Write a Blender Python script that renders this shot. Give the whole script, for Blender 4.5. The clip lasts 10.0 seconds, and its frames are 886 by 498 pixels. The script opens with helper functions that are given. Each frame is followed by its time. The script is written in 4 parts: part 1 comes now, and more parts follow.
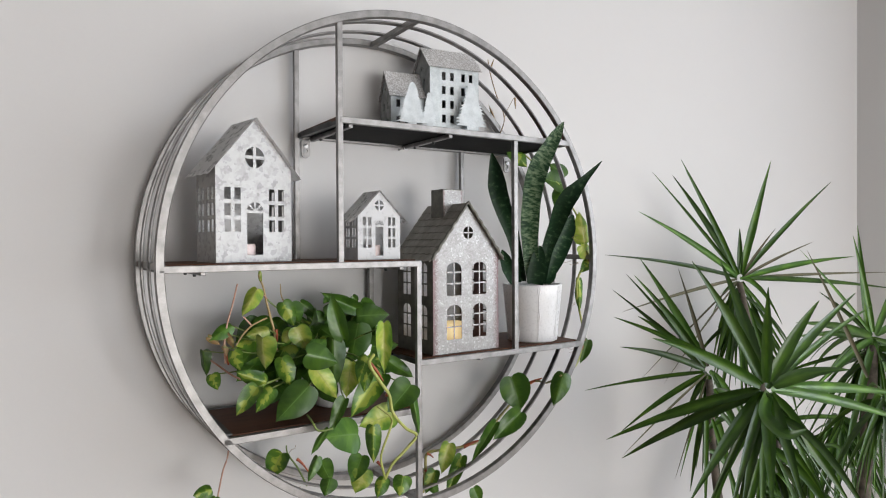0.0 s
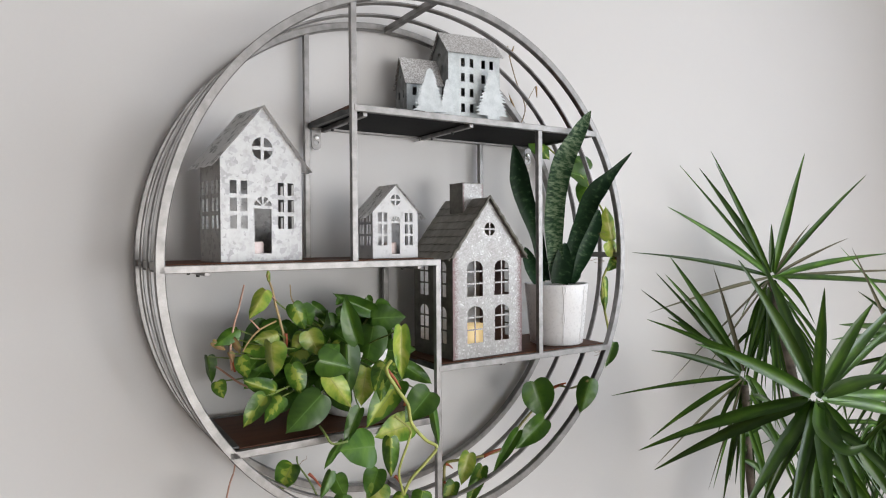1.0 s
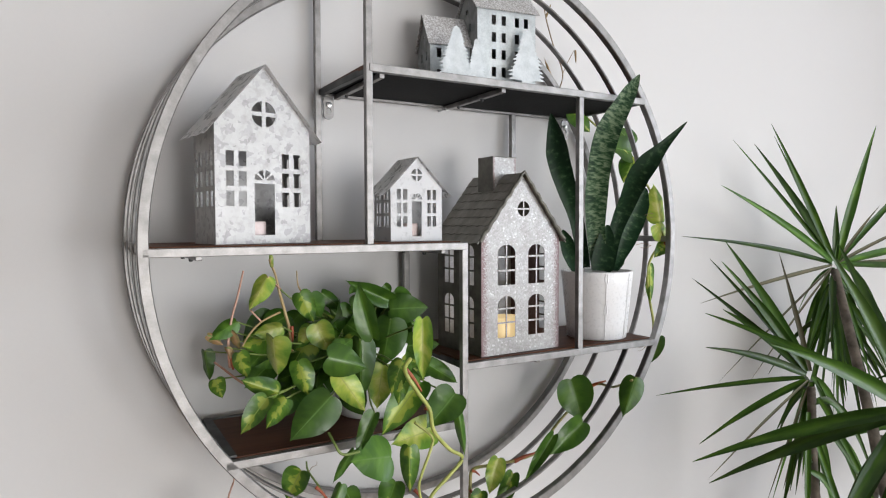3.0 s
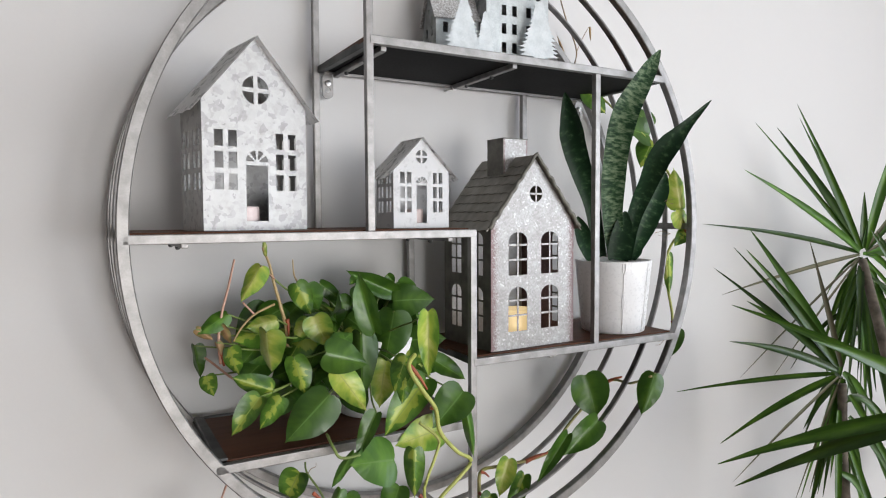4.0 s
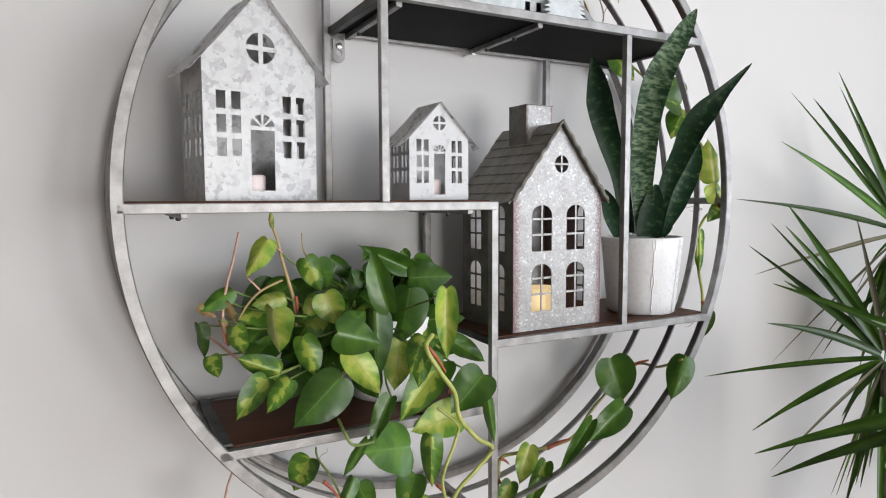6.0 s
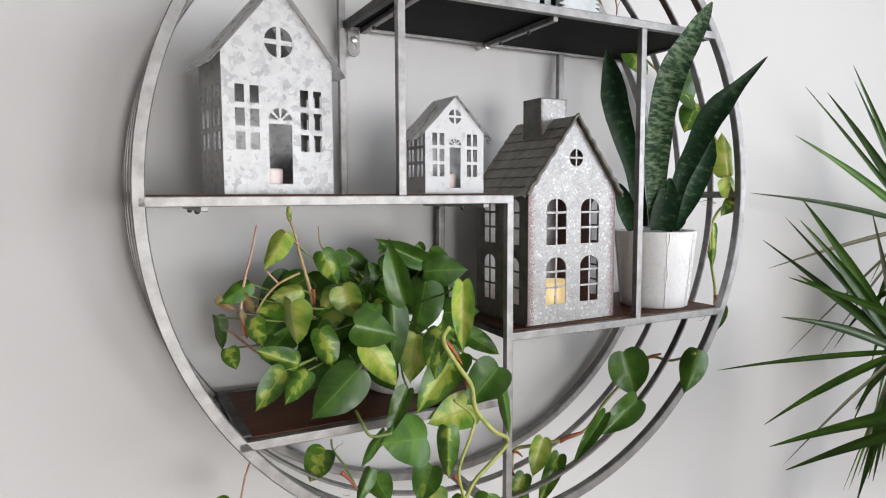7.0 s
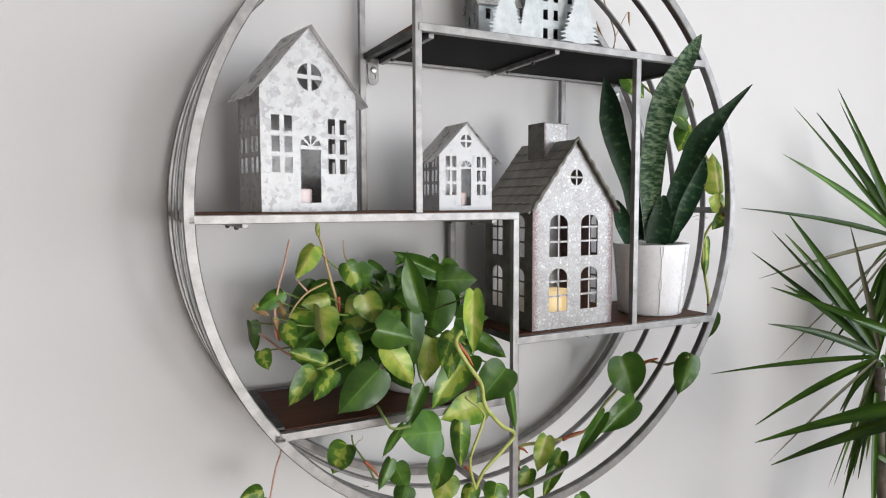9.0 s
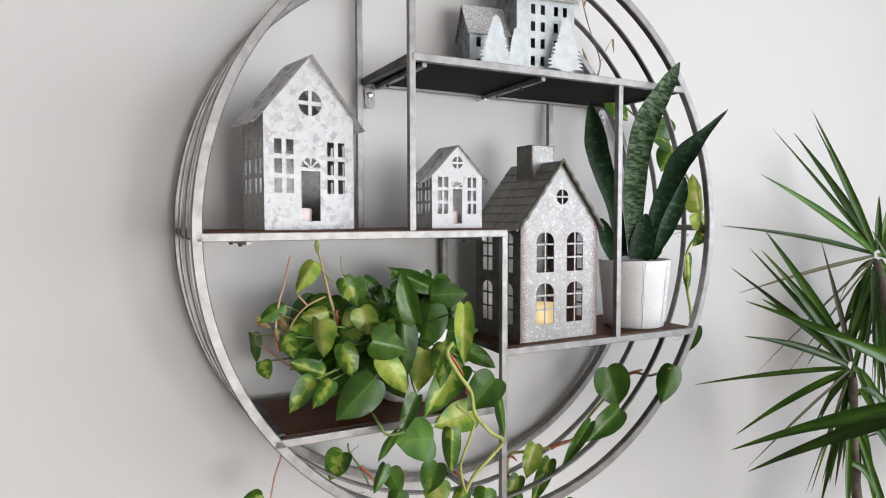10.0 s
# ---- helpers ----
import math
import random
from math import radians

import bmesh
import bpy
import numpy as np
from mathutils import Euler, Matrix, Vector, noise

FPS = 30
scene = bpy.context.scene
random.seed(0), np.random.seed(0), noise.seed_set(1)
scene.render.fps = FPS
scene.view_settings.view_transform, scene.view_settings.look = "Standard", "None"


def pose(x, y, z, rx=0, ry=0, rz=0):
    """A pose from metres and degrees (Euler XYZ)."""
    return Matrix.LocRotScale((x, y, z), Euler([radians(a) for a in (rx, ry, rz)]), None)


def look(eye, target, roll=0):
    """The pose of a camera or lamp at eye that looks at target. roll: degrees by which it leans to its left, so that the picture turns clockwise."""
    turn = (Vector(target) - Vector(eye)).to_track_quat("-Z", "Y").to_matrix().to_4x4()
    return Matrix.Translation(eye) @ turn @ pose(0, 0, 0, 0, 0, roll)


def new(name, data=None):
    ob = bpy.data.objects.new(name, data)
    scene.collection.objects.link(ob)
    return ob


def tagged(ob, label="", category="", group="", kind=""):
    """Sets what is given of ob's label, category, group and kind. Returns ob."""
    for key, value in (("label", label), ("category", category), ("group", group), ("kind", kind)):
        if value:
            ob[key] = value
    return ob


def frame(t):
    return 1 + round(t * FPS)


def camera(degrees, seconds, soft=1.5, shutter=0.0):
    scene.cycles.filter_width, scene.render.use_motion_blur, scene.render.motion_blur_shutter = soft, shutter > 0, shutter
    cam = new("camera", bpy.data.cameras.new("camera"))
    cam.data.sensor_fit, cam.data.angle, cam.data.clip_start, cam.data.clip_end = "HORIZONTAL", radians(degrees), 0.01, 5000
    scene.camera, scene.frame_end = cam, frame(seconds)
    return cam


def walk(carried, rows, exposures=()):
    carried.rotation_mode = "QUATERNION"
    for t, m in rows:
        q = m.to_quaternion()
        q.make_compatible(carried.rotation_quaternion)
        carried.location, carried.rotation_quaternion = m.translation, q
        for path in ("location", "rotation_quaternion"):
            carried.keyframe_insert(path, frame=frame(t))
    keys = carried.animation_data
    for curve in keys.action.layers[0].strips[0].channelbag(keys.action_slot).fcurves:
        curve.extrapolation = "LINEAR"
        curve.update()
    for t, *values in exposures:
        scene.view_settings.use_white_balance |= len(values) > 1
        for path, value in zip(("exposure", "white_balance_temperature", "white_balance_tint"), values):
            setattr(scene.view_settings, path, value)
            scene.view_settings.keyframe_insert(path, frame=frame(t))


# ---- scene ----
cam = camera(69.1, 10.0, soft=1.1)
PATH = [
    (0, (-0.454, -1.025, 1.533), (0.625, 0.659, 1.514), -0.3),
    (0.5, (-0.442, -0.985, 1.536), (0.626, 0.705, 1.512), -0.3),
    (1, (-0.431, -0.945, 1.534), (0.629, 0.75, 1.505), -0.4),
    (1.5, (-0.414, -0.91, 1.532), (0.627, 0.797, 1.493), -0.4),
    (2, (-0.398, -0.88, 1.531), (0.625, 0.837, 1.473), -0.4),
    (3.5, (-0.344, -0.802, 1.525), (0.635, 0.94, 1.439), -0.2),
    (4, (-0.329, -0.772, 1.519), (0.642, 0.973, 1.418), -0.3),
    (4.5, (-0.319, -0.75, 1.514), (0.649, 0.997, 1.392), -0.2),
    (5, (-0.311, -0.735, 1.508), (0.645, 1.017, 1.377), -0.2),
    (5.5, (-0.307, -0.722, 1.505), (0.638, 1.035, 1.363), -0.2),
    (7, (-0.321, -0.713, 1.502), (0.598, 1.055, 1.332), -0.2),
    (7.5, (-0.336, -0.726, 1.505), (0.578, 1.045, 1.332), -0.1),
    (8, (-0.352, -0.743, 1.508), (0.56, 1.029, 1.338), -0.1),
    (8.5, (-0.361, -0.763, 1.511), (0.544, 1.013, 1.351), -0.1),
    (9, (-0.368, -0.785, 1.513), (0.535, 0.994, 1.372), -0.2),
    (9.5, (-0.375, -0.81, 1.517), (0.531, 0.969, 1.396), -0.1),
    (10, (-0.388, -0.832, 1.519), (0.531, 0.942, 1.422), -0.1),
]
walk(cam, [(t, look(eye, target, roll)) for t, eye, target, roll in PATH], [(0.0, -0.1, 6630, 10), (2.0, -0.04, 6600, 10), (3.5, 0.05, 6550, 10), (5.5, 0.08, 6530, 10), (7.5, 0.1, 6530, 10), (10.0, 0.11, 6540, 10)])

# ---- world and light ----
WALL_Y, CORNER_X = 0.222, 2.271
world = bpy.data.worlds.new("world")
scene.world = world
world.use_nodes = True
wn = world.node_tree
sky = wn.nodes.new("ShaderNodeTexSky")
sky.sky_type, sky.sun_disc = "NISHITA", False
sky.sun_elevation, sky.sun_rotation = radians(40), radians(150)
wn.links.new(sky.outputs[0], wn.nodes["Background"].inputs[0])
wn.nodes["Background"].inputs[1].default_value = 0.1


def area_lamp(name, m, sx, sy, power, colour):
    lamp = bpy.data.lights.new(name, "AREA")
    lamp.shape, lamp.size, lamp.size_y, lamp.energy, lamp.color = "RECTANGLE", sx, sy, power, colour
    ob = new(name, lamp)
    ob.matrix_world = m
    return ob


# daylight that comes in by the window of the right wall and by the one behind the camera
area_lamp("window_daylight", look((CORNER_X - 0.01, -2.4, 1.6), (0.0, -2.0, 1.6)), 2.5, 1.4, 62.0, (0.905, 0.985, 1.12))
area_lamp("rear_window_daylight", look((0.95, -5.48, 0.95), (0.95, 0.0, 0.95)), 2.5, 1.8, 163.0, (0.98, 0.985, 1.0))

# ---- materials ----
def material(name, rough=0.5, metal=0.0):
    m = bpy.data.materials.new(name)
    m.use_nodes = True
    b = m.node_tree.nodes["Principled BSDF"]
    b.inputs["Roughness"].default_value, b.inputs["Metallic"].default_value = rough, metal
    return m, m.node_tree, b


def node(nt, kind, **values):
    n = nt.nodes.new(kind)
    for key, v in values.items():
        n.inputs[key.replace("_", " ")].default_value = v
    return n


def ramp(nt, fac, stops):
    n = nt.nodes.new("ShaderNodeValToRGB")
    n.color_ramp.elements[0].position, n.color_ramp.elements[0].color = stops[0][0], (*stops[0][1], 1)
    n.color_ramp.elements[1].position, n.color_ramp.elements[1].color = stops[1][0], (*stops[1][1], 1)
    for p, c in stops[2:]:
        n.color_ramp.elements.new(p).color = (*c, 1)
    nt.links.new(fac, n.inputs[0])
    return n


def mix(nt, fac, a, b, blend="MIX"):
    n = nt.nodes.new("ShaderNodeMix")
    n.data_type, n.blend_type = "RGBA", blend
    for i, v in ((0, fac), (6, a), (7, b)):
        if isinstance(v, (int, float)):
            n.inputs[i].default_value = v
        elif isinstance(v, tuple):
            n.inputs[i].default_value = (*v, 1)
        else:
            nt.links.new(v, n.inputs[i])
    return n.outputs[2]


def bump(nt, b, height, strength, distance):
    n = node(nt, "ShaderNodeBump", Strength=strength, Distance=distance)
    nt.links.new(height, n.inputs["Height"])
    nt.links.new(n.outputs[0], b.inputs["Normal"])


def coords(nt, scale=(1, 1, 1)):
    t = nt.nodes.new("ShaderNodeTexCoord")
    m = node(nt, "ShaderNodeMapping", Scale=scale)
    nt.links.new(t.outputs["Object"], m.inputs[0])
    return m.outputs[0]


def noise_tex(nt, co, scale, detail=3.0, rough=0.55):
    n = node(nt, "ShaderNodeTexNoise", Scale=scale, Detail=detail, Roughness=rough)
    nt.links.new(co, n.inputs["Vector"])
    return n.outputs["Fac"]


def grey(v, warm=0.0):
    return (v * (1 + warm), v, v * (1 - warm))


def mottled(name, dark, light, scale, rough, metal=0.0, fine=200.0, bump_mm=0.1, stretch=(1, 1, 1), lo=0.35, hi=0.65, grain=0.25):
    """A surface that wanders between two colours, with fine grain and relief."""
    m, nt, b = material(name, rough, metal)
    co = coords(nt, stretch)
    c = ramp(nt, noise_tex(nt, co, scale), [(lo, dark), (hi, light)]).outputs[0]
    g = noise_tex(nt, co, fine, 2.0)
    c = mix(nt, grain, c, ramp(nt, g, [(0.3, grey(0.35)), (0.7, grey(0.65))]).outputs[0], "OVERLAY")
    nt.links.new(c, b.inputs["Base Color"])
    r = node(nt, "ShaderNodeMapRange")
    r.inputs["To Min"].default_value, r.inputs["To Max"].default_value = rough - 0.08, rough + 0.1
    nt.links.new(g, r.inputs[0])
    nt.links.new(r.outputs[0], b.inputs["Roughness"])
    bump(nt, b, g, 0.4, bump_mm / 1000)
    return m


wall_paint = mottled("wall_paint", (0.60, 0.592, 0.582), (0.618, 0.61, 0.60), 0.9, 0.66, fine=220, bump_mm=0.06, grain=0.03)
ceiling_paint = mottled("ceiling_paint", grey(0.7), grey(0.74), 2.0, 0.8)
# dark tone for the unseen west wall, so little light bounces from the left
far_paint = mottled("low_bounce_taupe", (0.2, 0.19, 0.18), (0.23, 0.22, 0.21), 1.0, 0.7, grain=0.03)
trim_paint = mottled("trim_paint", grey(0.74), grey(0.78), 6.0, 0.4)
floor_wood = mottled("floor_wood", (0.16, 0.1, 0.06), (0.26, 0.17, 0.1), 4.0, 0.45, stretch=(1, 8, 1))
steel = mottled("brushed_steel", grey(0.19, 0.03), grey(0.3, 0.03), 50.0, 0.44, 0.78, fine=500, bump_mm=0.15, lo=0.3, hi=0.7)
dark_steel = mottled("dark_steel", grey(0.035), grey(0.08), 30.0, 0.5, 0.7, fine=400)
shelf_wood = mottled("dark_shelf_wood", (0.06, 0.022, 0.012), (0.1, 0.04, 0.02), 9.0, 0.5, fine=120, stretch=(0.6, 6, 6))
shelf_wood.node_tree.nodes["Principled BSDF"].inputs["Specular IOR Level"].default_value = 0.14
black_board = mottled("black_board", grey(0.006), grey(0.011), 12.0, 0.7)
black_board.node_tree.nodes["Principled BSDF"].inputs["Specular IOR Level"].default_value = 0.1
zinc_screw = mottled("zinc", grey(0.6), grey(0.75), 80.0, 0.3, 0.9)
white_ceramic = mottled("white_ceramic", grey(0.8), grey(0.83), 10.0, 0.28, bump_mm=0.03)
soil = mottled("soil", (0.02, 0.014, 0.01), (0.05, 0.035, 0.025), 90.0, 0.95, bump_mm=2.0)
pink_wax = mottled("pink_wax", (0.72, 0.6, 0.58), (0.76, 0.64, 0.62), 20.0, 0.5)


def galvanised():
    m, nt, b = material("galvanised_tin", 0.45, 0.4)
    co = coords(nt)
    warp = node(nt, "ShaderNodeTexNoise", Scale=70.0, Detail=2.0)
    nt.links.new(co, warp.inputs["Vector"])
    moved = node(nt, "ShaderNodeVectorMath")
    moved.operation = "MULTIPLY_ADD"
    nt.links.new(warp.outputs["Color"], moved.inputs[0])
    moved.inputs[1].default_value = (0.02, 0.02, 0.02)
    nt.links.new(co, moved.inputs[2])
    v = node(nt, "ShaderNodeTexVoronoi", Scale=150.0)
    nt.links.new(moved.outputs[0], v.inputs["Vector"])
    split = nt.nodes.new("ShaderNodeSeparateColor")
    nt.links.new(v.outputs["Color"], split.inputs[0])
    c = ramp(nt, split.outputs[0], [(0.0, (0.285, 0.28, 0.275)), (0.16, (0.325, 0.32, 0.315)), (0.3, (0.385, 0.38, 0.37)), (1.0, (0.415, 0.41, 0.40))]).outputs[0]
    c = mix(nt, 0.22, c, ramp(nt, noise_tex(nt, co, 60.0, 5.0, 0.65), [(0.36, (0.24, 0.22, 0.2)), (0.5, grey(0.52)), (0.66, grey(0.58))]).outputs[0], "OVERLAY")
    nt.links.new(c, b.inputs["Base Color"])
    bump(nt, b, split.outputs[1], 0.25, 0.0003)
    return m


def zinc_paint(name, base, speck, flake=60.0, lo=0.36):
    """Whitewashed tin with a little grey showing through."""
    m, nt, b = material(name, 0.5, 0.05)
    co = coords(nt)
    c = ramp(nt, noise_tex(nt, co, flake, 5.0, 0.65), [(lo, speck), (lo + 0.1, base)]).outputs[0]
    nt.links.new(c, b.inputs["Base Color"])
    bump(nt, b, noise_tex(nt, co, 300.0), 0.3, 0.0002)
    return m


def glitter_tin():
    m, nt, b = material("frosted_tin", 0.4, 0.3)
    co = coords(nt)
    v = node(nt, "ShaderNodeTexVoronoi", Scale=380.0)
    nt.links.new(co, v.inputs["Vector"])
    split = nt.nodes.new("ShaderNodeSeparateColor")
    nt.links.new(v.outputs["Color"], split.inputs[0])
    c = ramp(nt, split.outputs[0], [(0.0, (0.275, 0.271, 0.263)), (0.5, (0.32, 0.316, 0.308)), (0.92, (0.37, 0.367, 0.36)), (1.0, (0.54, 0.54, 0.54))]).outputs[0]
    c = mix(nt, 0.45, c, ramp(nt, noise_tex(nt, co, 38.0), [(0.3, (0.33, 0.3, 0.28)), (0.68, grey(0.6))]).outputs[0], "OVERLAY")
    # rust brown that creeps in from the vertical edges
    sep = nt.nodes.new("ShaderNodeSeparateXYZ")
    t = nt.nodes.new("ShaderNodeTexCoord")
    nt.links.new(t.outputs["Generated"], sep.inputs[0])
    away = node(nt, "ShaderNodeMath")
    away.operation = "SUBTRACT"
    nt.links.new(sep.outputs[0], away.inputs[0])
    away.inputs[1].default_value = 0.5
    side = node(nt, "ShaderNodeMath")
    side.operation = "ABSOLUTE"
    nt.links.new(away.outputs[0], side.inputs[0])
    wob = node(nt, "ShaderNodeMath")
    wob.operation = "MULTIPLY_ADD"
    nt.links.new(noise_tex(nt, co, 520.0, 3.0, 0.75), wob.inputs[0])
    wob.inputs[1].default_value = 0.3
    nt.links.new(side.outputs[0], wob.inputs[2])
    rust = ramp(nt, wob.outputs[0], [(0.575, grey(0.0)), (0.635, grey(0.95))]).outputs[0]
    c = mix(nt, rust, c, (0.15, 0.085, 0.085))
    nt.links.new(c, b.inputs["Base Color"])
    bump(nt, b, split.outputs[1], 0.5, 0.0004)
    return m


tin = galvanised()
white_tin = zinc_paint("whitewashed_tin", grey(0.52), grey(0.4))
roof_tin = zinc_paint("flaking_roof_tin", grey(0.86, 0.01), grey(0.36, 0.02), 85.0, 0.37)
frost_tin = glitter_tin()
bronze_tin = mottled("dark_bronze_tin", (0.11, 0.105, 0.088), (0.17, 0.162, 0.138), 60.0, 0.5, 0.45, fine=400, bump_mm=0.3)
bare_tin = mottled("bare_sheet_tin", grey(0.42), grey(0.56), 50.0, 0.5, 0.1, fine=300)
roof_bronze = mottled("brown_grey_roof_tin", (0.19, 0.178, 0.155), (0.28, 0.265, 0.23), 45.0, 0.5, 0.3, fine=300, bump_mm=0.4)
grey_tin = mottled("grey_tin", (0.15, 0.16, 0.16), (0.28, 0.295, 0.295), 55.0, 0.42, 0.5, fine=400)
pale_tin = mottled("pale_blue_tin", (0.46, 0.5, 0.51), (0.6, 0.645, 0.65), 50.0, 0.45, 0.15, fine=400)
fir_tin = mottled("white_tin", (0.52, 0.56, 0.57), (0.64, 0.68, 0.69), 60.0, 0.5, 0.05, fine=300)
glitter_roof = mottled("silver_glitter", (0.4, 0.385, 0.37), grey(0.76), 330.0, 0.45, 0.2, fine=700, bump_mm=0.6, lo=0.4, hi=0.62)


def glow_wax():
    m, nt, b = material("lit_wax", 0.5)
    b.inputs["Base Color"].default_value = (0.8, 0.66, 0.42, 1)
    b.inputs["Emission Color"].default_value = (1.0, 0.74, 0.38, 1)
    b.inputs["Emission Strength"].default_value = 0.6
    return m


lit_wax = glow_wax()


# ---- building helpers ----
def finish(bm, name, mat, parent=None, label="", smooth=False):
    me = bpy.data.meshes.new(name)
    bmesh.ops.recalc_face_normals(bm, faces=bm.faces)
    if smooth:
        for f in bm.faces:
            f.smooth = True
    bm.to_mesh(me)
    bm.free()
    me.materials.append(mat)
    ob = new(name, me)
    if parent:
        ob.parent = parent
    if label:
        tagged(ob, label)
    return ob


def part(name, bm, mat, parent, label="", smooth=False):
    return finish(bm, name, mat, parent, label, smooth)


def thing(name, at, label, category, group="", rz=0.0):
    """An Empty at a thing's base; its parts are built in its own frame."""
    ob = new(name)
    ob.empty_display_size = 0.02
    ob.matrix_world = pose(*at, 0, 0, rz)
    return tagged(ob, label, category, group)


def box(x0, x1, y0, y1, z0, z1, bevel=0.0, bm=None):
    one = bmesh.new()
    bmesh.ops.create_cube(one, size=1, matrix=Matrix.Translation(((x0 + x1) / 2, (y0 + y1) / 2, (z0 + z1) / 2)) @ Matrix.Diagonal((x1 - x0, y1 - y0, z1 - z0, 1)))
    if bevel:
        bmesh.ops.bevel(one, geom=one.edges[:], offset=bevel, segments=2, affect="EDGES", profile=0.6)
    if bm is None:
        return one
    join(bm, one)
    return bm


def join(bm, other):
    me = bpy.data.meshes.new("tmp")
    other.to_mesh(me)
    other.free()
    bm.from_mesh(me)
    bpy.data.meshes.remove(me)
    return bm


def bar(a, b, size, bevel=0.001, size2=None, up=(0, 1, 0)):
    """A square bar from a to b."""
    a, b = Vector(a), Vector(b)
    z = (b - a).normalized()
    x = Vector(up).cross(z)
    if x.length < 1e-4:
        x = Vector((1, 0, 0)).cross(z)
    x.normalize()
    m = Matrix((x, z.cross(x), z)).transposed().to_4x4()
    m.translation = (a + b) / 2
    one = box(-size / 2, size / 2, -(size2 or size) / 2, (size2 or size) / 2, -(b - a).length / 2, (b - a).length / 2, bevel)
    bmesh.ops.transform(one, matrix=m, verts=one.verts)
    return one


def lathe(profile, steps=48, closed=False):
    """Turns a profile of (radius, z) round the z axis."""
    bm = bmesh.new()
    rings = [[bm.verts.new((r * math.cos(2 * math.pi * i / steps), r * math.sin(2 * math.pi * i / steps), z)) for i in range(steps)] for r, z in profile]
    pairs = list(zip(rings, rings[1:])) + ([(rings[-1], rings[0])] if closed else [])
    for p, q in pairs:
        for i in range(steps):
            bm.faces.new((p[i], p[(i + 1) % steps], q[(i + 1) % steps], q[i]))
    if not closed:
        bm.faces.new(rings[0])
        bm.faces.new(rings[-1])
    return bm


def hoop(r_in, r_out, y0, y1, bevel=0.0012, steps=160):
    """A flat-section hoop about the y axis."""
    e = bevel
    prof = [(r_in, y0 + e), (r_in + e, y0), (r_out - e, y0), (r_out, y0 + e), (r_out, y1 - e), (r_out - e, y1), (r_in + e, y1), (r_in, y1 - e)]
    bm = lathe(prof, steps, True)
    bmesh.ops.transform(bm, matrix=Matrix.Rotation(radians(90), 4, "X"), verts=bm.verts)
    bmesh.ops.scale(bm, vec=(1, -1, 1), verts=bm.verts)
    return bm


def tube(points, r0, r1=None, sides=7):
    """A round stem along points, tapering from r0 to r1, with gentle bends."""
    r1 = r0 if r1 is None else r1
    p = [Vector(q) for q in points]
    fine = []
    for i in range(len(p) - 1):
        a, b, c, d = p[max(i - 1, 0)], p[i], p[i + 1], p[min(i + 2, len(p) - 1)]
        for s in range(6):
            u = s / 6
            fine.append(0.5 * (2 * b + (c - a) * u + (2 * a - 5 * b + 4 * c - d) * u * u + (3 * b - a - 3 * c + d) * u ** 3))
    fine.append(p[-1])
    bm = bmesh.new()
    rings = []
    for i, q in enumerate(fine):
        t = (fine[min(i + 1, len(fine) - 1)] - fine[max(i - 1, 0)]).normalized()
        x = t.cross(Vector((0.3, 0.2, 1)) if abs(t.z) < 0.95 else Vector((1, 0, 0))).normalized()
        y = t.cross(x)
        r = r0 + (r1 - r0) * i / (len(fine) - 1)
        rings.append([bm.verts.new(q + r * (math.cos(2 * math.pi * k / sides) * x + math.sin(2 * math.pi * k / sides) * y)) for k in range(sides)])
    for a, b in zip(rings, rings[1:]):
        for k in range(sides):
            bm.faces.new((a[k], a[(k + 1) % sides], b[(k + 1) % sides], b[k]))
    bm.faces.new(rings[0])
    bm.faces.new(rings[-1])
    return bm


def panel(outline, holes, thick, m):
    """A sheet in the local x-z plane with holes through it, placed by m."""
    cu = bpy.data.curves.new("tmp", "CURVE")
    cu.dimensions, cu.fill_mode, cu.extrude = "2D", "BOTH", thick / 2
    for loop in [outline, *holes]:
        s = cu.splines.new("POLY")
        s.points.add(len(loop) - 1)
        for q, (u, v) in zip(s.points, loop):
            q.co = (u, v, 0, 1)
        s.use_cyclic_u = True
    ob = bpy.data.objects.new("tmp", cu)
    me = bpy.data.meshes.new_from_object(ob)
    bm = bmesh.new()
    bm.from_mesh(me)
    bpy.data.objects.remove(ob)
    bpy.data.curves.remove(cu)
    bpy.data.meshes.remove(me)
    bmesh.ops.remove_doubles(bm, verts=bm.verts, dist=1e-6)
    bmesh.ops.transform(bm, matrix=m @ Matrix.Rotation(radians(90), 4, "X"), verts=bm.verts)
    return bm


def rect(x0, x1, z0, z1):
    return [(x0, z0), (x1, z0), (x1, z1), (x0, z1)]


def disc(x, z, r, n=28, a0=0.0, a1=360.0):
    full = a1 - a0 >= 360
    return [(x + r * math.cos(radians(a0 + (a1 - a0) * i / (n if full else n - 1))), z + r * math.sin(radians(a0 + (a1 - a0) * i / (n if full else n - 1)))) for i in range(n)]


def arched(x0, x1, z0, z1):
    """A window outline with a round head."""
    r = (x1 - x0) / 2
    rise = r * 0.8
    return [(x0, z0), (x1, z0)] + [((x0 + x1) / 2 + r * math.cos(a), z1 - rise + rise * math.sin(a)) for a in [math.pi * i / 14 for i in range(15)]]


# ---- the room ----
LEFT_X, REAR_Y, CEIL_Z = -6.0, -5.5, 2.6


def structure(name, bm, mat, label, category):
    return tagged(finish(bm, name, mat), label, category, kind="structure")


